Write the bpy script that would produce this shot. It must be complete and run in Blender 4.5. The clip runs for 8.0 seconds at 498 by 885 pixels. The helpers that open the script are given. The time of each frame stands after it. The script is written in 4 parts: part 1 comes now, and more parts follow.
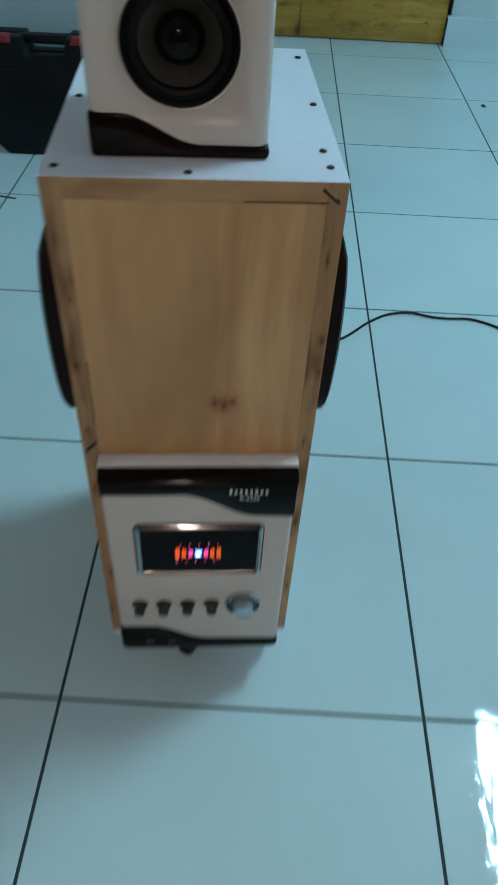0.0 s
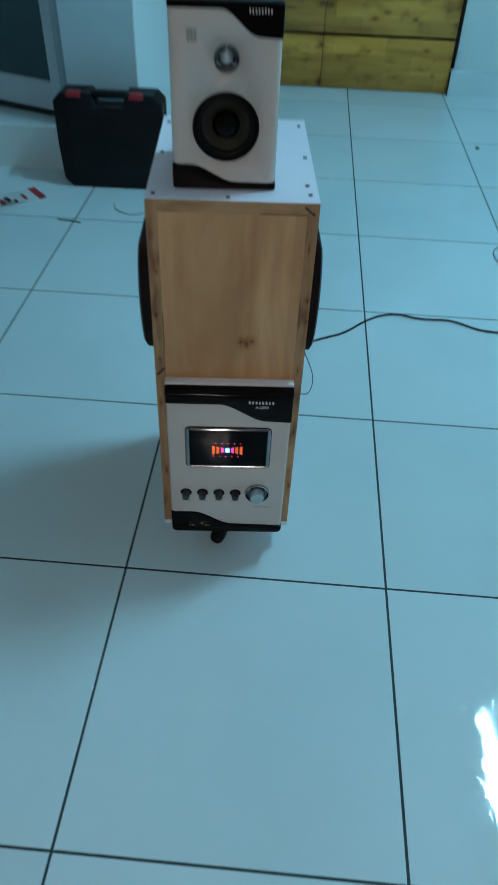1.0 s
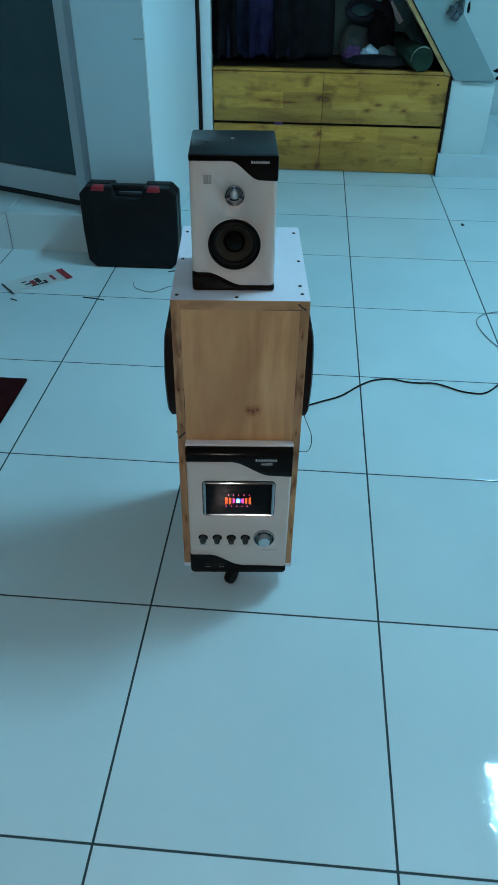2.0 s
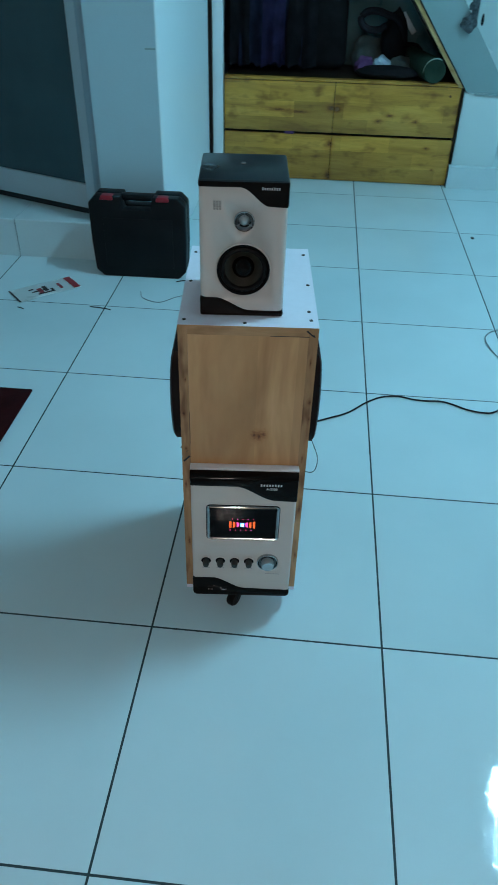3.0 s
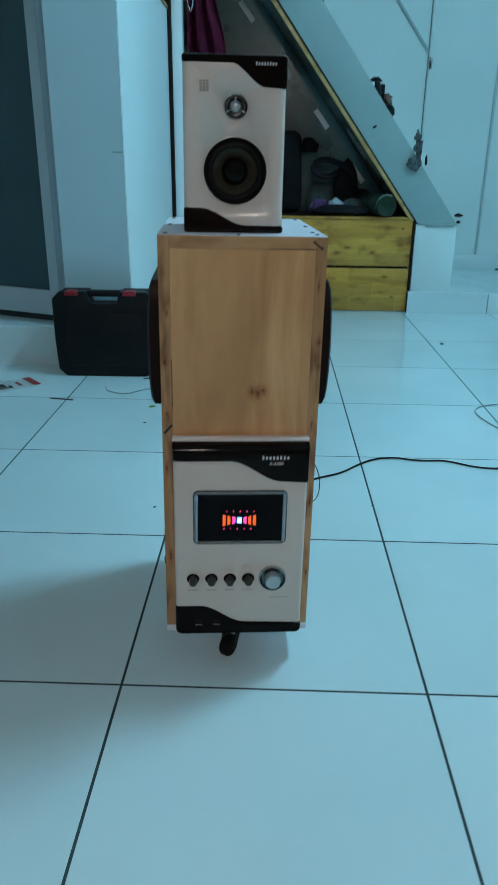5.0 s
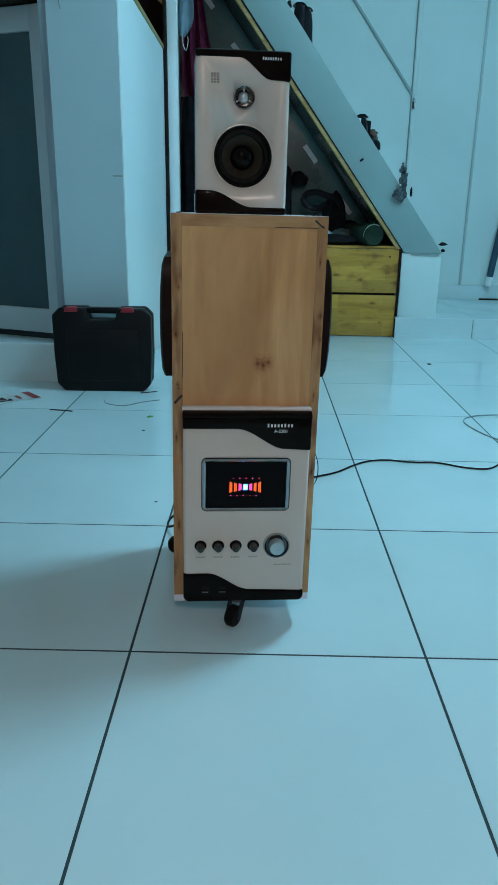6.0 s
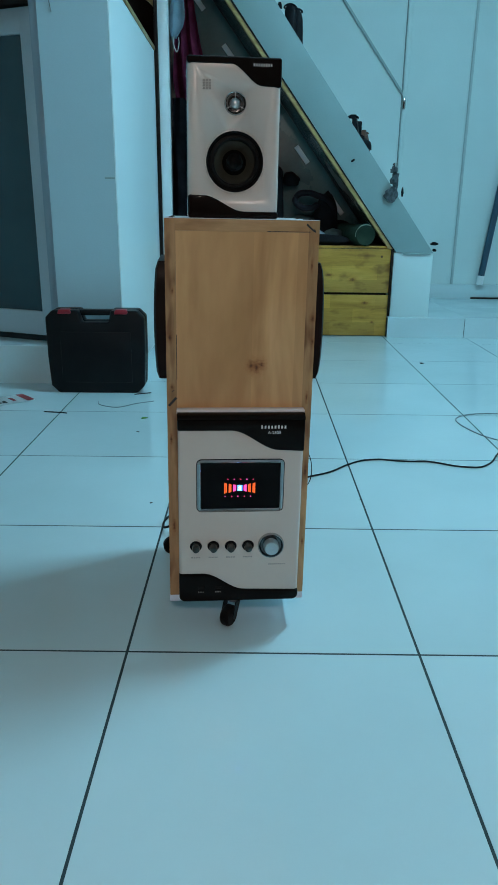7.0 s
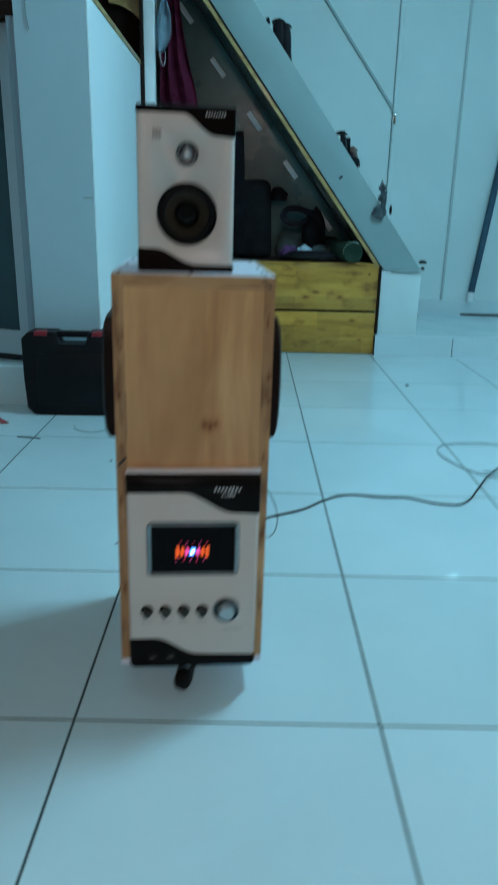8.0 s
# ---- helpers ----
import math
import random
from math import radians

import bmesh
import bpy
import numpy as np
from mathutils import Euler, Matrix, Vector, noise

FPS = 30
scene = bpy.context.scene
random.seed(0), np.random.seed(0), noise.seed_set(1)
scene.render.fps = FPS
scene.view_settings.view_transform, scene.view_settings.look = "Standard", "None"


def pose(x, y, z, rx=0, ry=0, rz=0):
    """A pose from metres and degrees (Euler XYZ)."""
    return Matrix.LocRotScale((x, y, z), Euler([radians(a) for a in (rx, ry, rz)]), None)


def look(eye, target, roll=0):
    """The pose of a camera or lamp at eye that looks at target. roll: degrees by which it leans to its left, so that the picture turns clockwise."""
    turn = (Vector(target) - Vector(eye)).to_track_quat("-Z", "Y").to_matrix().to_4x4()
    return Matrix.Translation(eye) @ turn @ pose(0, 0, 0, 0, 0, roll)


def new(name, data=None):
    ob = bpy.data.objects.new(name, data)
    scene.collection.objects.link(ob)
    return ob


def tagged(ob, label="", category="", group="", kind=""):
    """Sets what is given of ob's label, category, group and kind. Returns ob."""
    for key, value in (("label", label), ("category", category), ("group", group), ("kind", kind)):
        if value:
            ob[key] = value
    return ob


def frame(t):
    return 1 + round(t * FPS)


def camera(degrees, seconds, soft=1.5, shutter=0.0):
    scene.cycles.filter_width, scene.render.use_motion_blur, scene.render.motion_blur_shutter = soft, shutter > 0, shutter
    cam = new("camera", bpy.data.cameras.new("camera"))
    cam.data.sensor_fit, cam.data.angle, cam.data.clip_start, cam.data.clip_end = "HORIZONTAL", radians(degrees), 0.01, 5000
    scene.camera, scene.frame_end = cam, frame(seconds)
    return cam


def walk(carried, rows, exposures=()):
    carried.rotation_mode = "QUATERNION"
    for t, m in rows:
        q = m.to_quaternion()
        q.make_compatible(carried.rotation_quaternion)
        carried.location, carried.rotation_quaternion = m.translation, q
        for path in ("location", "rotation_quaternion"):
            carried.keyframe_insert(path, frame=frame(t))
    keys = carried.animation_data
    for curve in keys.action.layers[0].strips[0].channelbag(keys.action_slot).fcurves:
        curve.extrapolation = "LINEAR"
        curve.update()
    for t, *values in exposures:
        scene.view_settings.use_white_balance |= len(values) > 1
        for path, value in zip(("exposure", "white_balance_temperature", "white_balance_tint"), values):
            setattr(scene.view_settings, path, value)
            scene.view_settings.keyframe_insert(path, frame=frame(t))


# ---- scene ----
EXPOSURE = -0.395
GAIN = [(0, -0.19, 7200, 17), (0.5, -0.37, 6450, 11), (1.0, -0.27, 6240, 9), (1.7, -0.12, 6210, 9), (3.0, -0.05, 6240, 9), (3.5, -0.02, 6340, 10), (4.5, 0.01, 6440, 10), (6.0, 0.12, 6540, 10), (8, 0.07, 6520, 10)]
cam = camera(38.9, 8.0, soft=0.98, shutter=0.6)
PATH = [
    (0, (0.246, -0.437, 0.937), (0.234, 0.994, -0.46), 2.8),
    (0.2, (0.243, -0.532, 0.963), (0.213, 0.898, -0.435), 3.0),
    (0.5, (0.256, -0.639, 1.012), (0.169, 0.782, -0.392), 2.1),
    (0.7, (0.265, -0.716, 1.049), (0.198, 0.73, -0.331), 2.3),
    (1, (0.277, -0.831, 1.097), (0.192, 0.653, -0.241), 2.0),
    (1.2, (0.278, -0.913, 1.143), (0.179, 0.623, -0.134), 1.2),
    (1.5, (0.287, -0.982, 1.199), (0.175, 0.587, -0.037), 0.4),
    (1.7, (0.292, -1.007, 1.229), (0.17, 0.572, 0.008), 0.5),
    (2.8, (0.29, -0.962, 1.245), (0.169, 0.624, 0.033), 0.6),
    (3, (0.286, -0.961, 1.261), (0.151, 0.624, 0.049), 1.3),
    (3.5, (0.289, -0.919, 1.247), (0.117, 0.657, 0.028), 1.1),
    (4, (0.3, -0.925, 1.256), (0.126, 0.649, 0.034), 0.8),
    (4.2, (0.293, -0.921, 1.224), (0.133, 0.661, 0.012), 0.8),
    (4.3, (0.299, -0.913, 1.175), (0.134, 0.689, -0.011), -0.4),
    (4.4, (0.283, -0.9, 1.117), (0.176, 0.748, -0.012), -0.4),
    (4.5, (0.287, -0.908, 1.063), (0.213, 0.807, 0.037), -0.3),
    (4.7, (0.263, -0.903, 0.928), (0.198, 0.896, 0.055), 0.3),
    (5.8, (0.211, -1.021, 0.715), (0.183, 0.878, 0.087), 0.8),
    (6, (0.207, -1.021, 0.712), (0.186, 0.879, 0.087), 0.9),
    (6.5, (0.206, -1.033, 0.717), (0.192, 0.868, 0.095), 0.8),
    (7, (0.207, -1.033, 0.719), (0.203, 0.867, 0.093), 0.6),
    (7.5, (0.207, -1.032, 0.716), (0.214, 0.868, 0.089), 0.5),
    (7.7, (0.219, -1.003, 0.722), (0.238, 0.896, 0.094), 1.2),
    (7.8, (0.23, -0.974, 0.738), (0.248, 0.925, 0.111), 1.3),
    (7.9, (0.248, -0.961, 0.759), (0.259, 0.937, 0.13), 0.6),
    (8, (0.271, -0.953, 0.792), (0.279, 0.948, 0.173), 1.3),
]
walk(cam, [(t, look(eye, target, roll)) for t, eye, target, roll in PATH], exposures=[(t, EXPOSURE + e, k, m) for t, e, k, m in GAIN])

# ---- light ----
world = bpy.data.worlds.new("world")
scene.world = world
world.use_nodes = True
world.node_tree.nodes["Background"].inputs[0].default_value = (0.45, 0.6, 0.7, 1)
world.node_tree.nodes["Background"].inputs[1].default_value = 0.05

TUBE_A, LAMP_B = 450.0, 1190.0           # emission of the side tube and of the compact lamp behind the eye
TINT_A, TINT_B = (0.385, 0.785, 1.0), (1.0, 0.81, 0.73)


# ---- materials ----
def shader(name, rough=0.5, metal=0.0, spec=0.5, coat=0.0):
    m = bpy.data.materials.new(name)
    m.use_nodes = True
    b = m.node_tree.nodes["Principled BSDF"]
    b.inputs["Roughness"].default_value = rough
    b.inputs["Metallic"].default_value = metal
    b.inputs["Specular IOR Level"].default_value = spec
    b.inputs["Coat Weight"].default_value = coat
    b.inputs["Coat Roughness"].default_value = 0.08
    return m, m.node_tree.nodes, m.node_tree.links, b


def noise_node(m, scale, detail=4.0, stretch=(1, 1, 1), rough=0.55, distort=0.0):
    nodes, links = m.node_tree.nodes, m.node_tree.links
    c = nodes.new("ShaderNodeTexCoord")
    p = nodes.new("ShaderNodeMapping")
    p.inputs["Scale"].default_value = stretch
    n = nodes.new("ShaderNodeTexNoise")
    n.inputs["Scale"].default_value = scale
    n.inputs["Detail"].default_value = detail
    n.inputs["Roughness"].default_value = rough
    n.inputs["Distortion"].default_value = distort
    links.new(c.outputs["Object"], p.inputs["Vector"])
    links.new(p.outputs["Vector"], n.inputs["Vector"])
    return n


def ramp(m, source, stops):
    r = m.node_tree.nodes.new("ShaderNodeValToRGB")
    e = r.color_ramp.elements
    while len(e) < len(stops):
        e.new(0.5)
    for k, (at, col) in zip(e, stops):
        k.position, k.color = at, (*col, 1)
    m.node_tree.links.new(source, r.inputs["Fac"])
    return r


def mixed(m, fac, a, b, mode="MIX"):
    x = m.node_tree.nodes.new("ShaderNodeMix")
    x.data_type, x.blend_type = "RGBA", mode
    for k, v in ((0, fac), (6, a), (7, b)):
        if isinstance(v, (int, float)):
            x.inputs[k].default_value = v
        elif isinstance(v, tuple):
            x.inputs[k].default_value = (*v, 1)
        else:
            m.node_tree.links.new(v, x.inputs[k])
    return x.outputs[2]


def bumped(m, b, height, strength, distance=0.002):
    n = m.node_tree.nodes.new("ShaderNodeBump")
    n.inputs["Strength"].default_value = strength
    n.inputs["Distance"].default_value = distance
    m.node_tree.links.new(height, n.inputs["Height"])
    m.node_tree.links.new(n.outputs["Normal"], b.inputs["Normal"])


def mottled(name, low, high, scale=6.0, rough=0.5, spread=0.12, bump=0.15, fine=90.0, metal=0.0, spec=0.5, coat=0.0, grain=0.9):
    """A painted, moulded or woven surface: broad mottling, fine grain, gloss that varies."""
    m, nodes, links, b = shader(name, rough, metal, spec, coat)
    big, small = noise_node(m, scale, 5), noise_node(m, fine, 3)
    base = ramp(m, big.outputs["Fac"], [(0.3, low), (0.7, high)]).outputs[0]
    grain = ramp(m, small.outputs["Fac"], [(0.3, (grain, grain, grain)), (0.7, (1.0, 1.0, 1.0))]).outputs[0]
    links.new(mixed(m, 1.0, base, grain, "MULTIPLY"), b.inputs["Base Color"])
    g = nodes.new("ShaderNodeMapRange")
    g.inputs["To Min"].default_value, g.inputs["To Max"].default_value = max(0.02, rough - spread), min(1.0, rough + spread)
    links.new(big.outputs["Fac"], g.inputs["Value"])
    links.new(g.outputs[0], b.inputs["Roughness"])
    bumped(m, b, small.outputs["Fac"], bump)
    return m


def glowing(name, colour, strength):
    m, nodes, links, b = shader(name, 0.5)
    b.inputs["Base Color"].default_value = (*colour, 1)
    b.inputs["Emission Color"].default_value = (*colour, 1)
    b.inputs["Emission Strength"].default_value = strength
    return m


def timber(name, dark, mid, pale, axis="z", blocks=None, rough=0.45, coat=0.15, grain=0.78, wide=1.0, spots=(0.62, 0.52, 0.40), spotty=7.0, eyes=(), blots=(0.26, 0.48), tones=((0.72, 0.68, 0.58), (1.12, 1.10, 1.0))):
    """Wood with long grain along one axis; blocks: width and length of glued staves."""
    m, nodes, links, b = shader(name, rough, coat=coat)
    long = {"x": (1.2, 14, 14), "y": (14, 1.2, 14), "z": (14, 14, 1.2)}[axis]
    long = tuple(v * wide if v > 2 else v for v in long)
    broad = noise_node(m, 1.6, 4, long, 0.6, 0.6)
    fibre = noise_node(m, 14, 5, long, 0.65, 0.2)
    blot = noise_node(m, spotty, 2, {"x": (0.7, 1, 1.3), "y": (1, 0.7, 1), "z": (1.5, 1.5, 0.4)}[axis], 0.5, 0.15)
    col = ramp(m, broad.outputs["Fac"], [(0.32, dark), (0.5, mid), (0.68, pale)]).outputs[0]
    if blocks:
        c = nodes.new("ShaderNodeTexCoord")
        w = nodes.new("ShaderNodeTexBrick")
        w.inputs["Scale"].default_value = 1.0
        w.inputs["Brick Width"].default_value, w.inputs["Row Height"].default_value = blocks
        w.inputs["Mortar Size"].default_value = 0.0 if axis == "z" else 0.0004
        w.inputs["Color1"].default_value, w.inputs["Color2"].default_value = (*tones[0], 1), (*tones[1], 1)
        w.inputs["Mortar"].default_value = (*(0.92 * v for v in tones[0]), 1)
        turn = nodes.new("ShaderNodeSeparateXYZ")
        flat = nodes.new("ShaderNodeCombineXYZ")
        links.new(c.outputs["Object"], turn.inputs[0])
        links.new(turn.outputs["X"], flat.inputs["Y" if axis == "z" else "X"])
        links.new(turn.outputs["Z"], flat.inputs["X" if axis == "z" else "Y"])
        links.new(flat.outputs[0], w.inputs["Vector"])
        col = mixed(m, 1.0, col, w.outputs["Color"], "MULTIPLY")
    fib = ramp(m, fibre.outputs["Fac"], [(0.3, (grain, grain * 0.98, grain * 0.94)), (0.65, (1.0, 1.0, 1.0))]).outputs[0]
    col = mixed(m, 1.0, col, fib, "MULTIPLY")
    stain = ramp(m, blot.outputs["Fac"], [(blots[0], spots), (blots[1], (1.0, 1.0, 1.0))]).outputs[0]
    col = mixed(m, 0.8, col, stain, "MULTIPLY")
    for x, z, wide_x, wide_z in eyes:
        c = nodes.new("ShaderNodeTexCoord")
        p = nodes.new("ShaderNodeMapping")
        p.inputs["Scale"].default_value = (1 / wide_x, 0.0, 1 / wide_z)
        p.inputs["Location"].default_value = (-x / wide_x, 0.0, -z / wide_z)
        links.new(c.outputs["Object"], p.inputs["Vector"])
        far = nodes.new("ShaderNodeVectorMath")
        far.operation = "LENGTH"
        links.new(p.outputs["Vector"], far.inputs[0])
        wob = nodes.new("ShaderNodeMath")
        wob.operation, wob.inputs[1].default_value = "MULTIPLY_ADD", 1.1
        links.new(noise_node(m, 130, 3, (1, 1, 1.6), 0.6, 0.4).outputs["Fac"], wob.inputs[0])
        links.new(far.outputs["Value"], wob.inputs[2])
        third = nodes.new("ShaderNodeMath")
        third.operation, third.inputs[1].default_value = "MULTIPLY", 0.33
        links.new(wob.outputs[0], third.inputs[0])
        ring = ramp(m, third.outputs[0], [(0.17, (0.22, 0.13, 0.08)), (0.26, (0.42, 0.29, 0.20)), (0.36, (0.72, 0.58, 0.46)), (0.50, (0.93, 0.87, 0.80)), (0.75, (1.0, 1.0, 1.0))]).outputs[0]
        col = mixed(m, 1.0, col, ring, "MULTIPLY")
    links.new(col, b.inputs["Base Color"])
    bumped(m, b, fibre.outputs["Fac"], 0.12, 0.001)
    return m


def tile_glaze():
    m, nodes, links, b = shader("glazed_floor_tile", 0.07, spec=0.42)
    cloud, dirt, wave = noise_node(m, 2.2, 4), noise_node(m, 38, 6, rough=0.7), noise_node(m, 58, 2)
    base = ramp(m, cloud.outputs["Fac"], [(0.3, (0.55, 0.71, 0.745)), (0.7, (0.61, 0.77, 0.805))]).outputs[0]
    info = nodes.new("ShaderNodeObjectInfo")
    tone = ramp(m, info.outputs["Random"], [(0.0, (0.94, 0.95, 0.95)), (1.0, (1.0, 1.0, 1.0))]).outputs[0]
    base = mixed(m, 1.0, base, tone, "MULTIPLY")
    specks = ramp(m, dirt.outputs["Fac"], [(0.24, (0.55, 0.55, 0.5)), (0.30, (1.0, 1.0, 1.0))]).outputs[0]
    links.new(mixed(m, 0.7, base, specks, "MULTIPLY"), b.inputs["Base Color"])
    g = nodes.new("ShaderNodeMapRange")
    g.inputs["From Min"].default_value, g.inputs["From Max"].default_value = 0.3, 0.7
    g.inputs["To Min"].default_value, g.inputs["To Max"].default_value = 0.015, 0.06
    links.new(dirt.outputs["Fac"], g.inputs["Value"])
    links.new(g.outputs[0], b.inputs["Roughness"])
    patch = ramp(m, noise_node(m, 7, 2).outputs["Fac"], [(0.40, (0.08, 0.08, 0.08)), (0.58, (1.0, 1.0, 1.0))]).outputs[0]
    bumped(m, b, mixed(m, 1.0, wave.outputs["Fac"], patch, "MULTIPLY"), 0.17, 0.002)
    return m


TILE = tile_glaze()
GROUT = mottled("dark_grout", (0.011, 0.033, 0.039), (0.031, 0.067, 0.076), 20, 0.8, bump=0.4)
PAINT = mottled("pale_blue_wall_paint", (0.585, 0.73, 0.735), (0.63, 0.775, 0.78), 2.5, 0.5, 0.1, 0.06, 160, grain=0.965)
# Closet side lightened, pillar darkened: the corner's light and shade are in the colours.
GLAZED_WALL = mottled("lit_glazed_wall_tile", (0.80, 0.90, 0.935), (0.83, 0.93, 0.955), 1.2, 0.5, 0.02, 0.01, 120, grain=0.985)
PILLAR = mottled("shaded_pillar_paint", (0.41, 0.595, 0.66), (0.445, 0.635, 0.70), 2.0, 0.5, 0.06, 0.05, 160, grain=0.97)
JAMB = mottled("blue_grey_jamb_paint", (0.26, 0.39, 0.47), (0.30, 0.43, 0.51), 4, 0.4, 0.08, 0.02, grain=0.97)
# Wall paint darkened to carry the stair side's shade; also colours the scratch.
SHADE_SCRATCH_PAINT = mottled("shaded_stair_and_scratch_paint", (0.255, 0.375, 0.380), (0.29, 0.415, 0.420), 3, 0.45, 0.1, 0.06, 140, grain=0.965)
# Darker than the wall paint: the strip's soft shadow line is in this colour.
TRIM = mottled("shadow_line_trim", (0.40, 0.52, 0.53), (0.44, 0.56, 0.57), 3, 0.45, 0.1, 0.06, 140, grain=0.97)
# Unseen wall's colour, dark to cut fill and reflections on the cabinet front.
DARK_FILL_CUT = mottled("unseen_dark_wall", (0.065, 0.055, 0.048), (0.11, 0.095, 0.085), 3, 0.6, 0.1, 0.1, 60)
WHITE = mottled("white_ceiling_paint", (0.72, 0.74, 0.74), (0.78, 0.80, 0.80), 2, 0.7)
KERB = mottled("glazed_kerb_tile", (0.55, 0.70, 0.73), (0.60, 0.75, 0.78), 3, 0.2, 0.08, 0.02, grain=0.97)
PLY = timber("beech_plywood", (0.435, 0.219, 0.084), (0.612, 0.347, 0.154), (0.735, 0.455, 0.228), "z", (2.4, 0.068), grain=0.955, wide=0.42, spots=(0.80, 0.70, 0.58), spotty=9.0, tones=((0.95, 0.93, 0.90), (1.12, 1.11, 1.10)), eyes=((0.1350, 0.4835, 0.0075, 0.0115), (0.1435, 0.4805, 0.0070, 0.0130), (0.1518, 0.484, 0.0066, 0.0105)))
PLY_EDGE = timber("raw_board_edge", (0.30, 0.145, 0.055), (0.47, 0.26, 0.115), (0.58, 0.35, 0.17), "z", rough=0.6, wide=0.6, spots=(0.36, 0.24, 0.15), spotty=30.0, blots=(0.33, 0.50), eyes=((0.2315, 0.559, 0.0050, 0.0065), (0.233, 0.522, 0.0030, 0.0075), (0.2265, 0.640, 0.0022, 0.010), (0.006, 0.528, 0.0032, 0.0085), (0.011, 0.600, 0.0026, 0.006), (0.008, 0.448, 0.0036, 0.005), (0.006, 0.36, 0.0030, 0.012), (0.009, 0.205, 0.0036, 0.016), (0.231, 0.30, 0.0030, 0.014), (0.2275, 0.43, 0.0026, 0.012), (0.2315, 0.17, 0.0030, 0.010)))
PLY_STRIP = timber("raw_top_strip", (0.36, 0.185, 0.075), (0.53, 0.30, 0.135), (0.64, 0.39, 0.20), "x", rough=0.55, wide=0.6, spots=(0.55, 0.42, 0.30), spotty=18.0)
STAVE = timber("yellow_staved_rubberwood", (0.38, 0.185, 0.028), (0.55, 0.295, 0.045), (0.65, 0.375, 0.075), "x", (0.27, 0.083), 0.4, grain=0.88, wide=0.7, spots=(0.36, 0.24, 0.12), spotty=15.0, tones=((0.70, 0.65, 0.54), (1.14, 1.10, 1.0)), eyes=((0.333, 0.387, 0.032, 0.024), (0.374, 0.382, 0.030, 0.022), (0.345, 0.030, 0.024, 0.040), (0.60, 0.33, 0.034, 0.018), (0.66, 0.36, 0.030, 0.010), (0.05, 0.37, 0.10, 0.013), (0.17, 0.362, 0.07, 0.010), (0.80, 0.335, 0.028, 0.016), (0.345, 0.205, 0.022, 0.030), (0.88, 0.20, 0.026, 0.010), (0.93, 0.085, 0.012, 0.008)))
STAVE_RAIL = timber("yellow_wood_frame", (0.36, 0.22, 0.08), (0.50, 0.34, 0.14), (0.60, 0.43, 0.20), "x", rough=0.4)
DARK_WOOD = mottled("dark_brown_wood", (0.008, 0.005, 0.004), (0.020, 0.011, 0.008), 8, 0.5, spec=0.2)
# Near-black brown: the unlit depth of the loft is put into the colour.
LOFT_SHADE = mottled("unlit_loft_shade", (0.010, 0.006, 0.005), (0.020, 0.011, 0.009), 5, 0.8, spec=0.05)
MELAMINE = mottled("white_melamine_board", (0.77, 0.79, 0.88), (0.81, 0.83, 0.92), 5, 0.35, 0.08, 0.05, grain=0.97)
CREAM = mottled("cream_gloss_plastic", (0.64, 0.58, 0.527), (0.66, 0.60, 0.547), 4, 0.26, 0.04, 0.0, grain=0.985)
BLACK_GLOSS = mottled("black_gloss_plastic", (0.004, 0.0032, 0.003), (0.007, 0.0055, 0.005), 6, 0.08, 0.03, 0.0, spec=0.09)
CAP_GLOSS = mottled("polished_black_cap", (0.003, 0.003, 0.003), (0.005, 0.005, 0.005), 30, 0.05, 0.01, 0.0, spec=0.13)
# A little paler and bluer than the front band.
CAP = mottled("blue_black_top", (0.009, 0.012, 0.015), (0.017, 0.022, 0.026), 8, 0.30, 0.1, 0.02, spec=0.35)
CHROME = mottled("chrome", (0.42, 0.43, 0.44), (0.52, 0.53, 0.54), 5, 0.06, 0.03, 0.0, metal=1.0)
DIM_CHROME = mottled("dim_chrome", (0.36, 0.365, 0.37), (0.42, 0.425, 0.43), 5, 0.08, 0.02, 0.0, metal=1.0)
SMOKE = mottled("smoked_display_pane", (0.003, 0.003, 0.0035), (0.005, 0.005, 0.006), 5, 0.10, 0.03, 0.0, spec=0.07)
KNOB = mottled("dark_translucent_knob", (0.022, 0.028, 0.027), (0.045, 0.052, 0.050), 60, 0.22, 0.06, 0.03)
SILVER = mottled("silver_plastic", (0.42, 0.52, 0.56), (0.52, 0.62, 0.66), 8, 0.25, 0.08, 0.03, metal=0.5)
RUBBER = mottled("black_rubber", (0.004, 0.004, 0.004), (0.009, 0.009, 0.009), 12, 0.5, 0.1, 0.1, spec=0.12)
CONE = mottled("olive_paper_cone", (0.024, 0.0215, 0.0137), (0.035, 0.031, 0.0194), 15, 0.42, 0.06, 0.12, spec=0.3)
DOME = mottled("brushed_silver_dome", (0.52, 0.53, 0.54), (0.64, 0.65, 0.66), 40, 0.30, 0.05, 0.05, metal=1.0)
DARK_CHROME = mottled("dark_chrome", (0.06, 0.065, 0.07), (0.16, 0.165, 0.17), 70, 0.16, 0.05, 0.05, metal=1.0)
STEEL = mottled("zinc_steel", (0.30, 0.31, 0.32), (0.42, 0.43, 0.44), 15, 0.35, 0.1, 0.1, metal=1.0)
SCREW = mottled("dark_screw_head", (0.02, 0.018, 0.016), (0.06, 0.05, 0.045), 40, 0.4, metal=0.8)
CASE = mottled("black_moulded_plastic", (0.0045, 0.0055, 0.0065), (0.009, 0.011, 0.0125), 9, 0.40, 0.1, 0.3, 220, spec=0.16)
# Black plastic with brown mixed in to paint a warm reflection.
BASE_GLOSS = mottled("black_gloss_warm_reflection", (0.0075, 0.0048, 0.004), (0.011, 0.007, 0.006), 6, 0.10, 0.03, 0.0, spec=0.14)
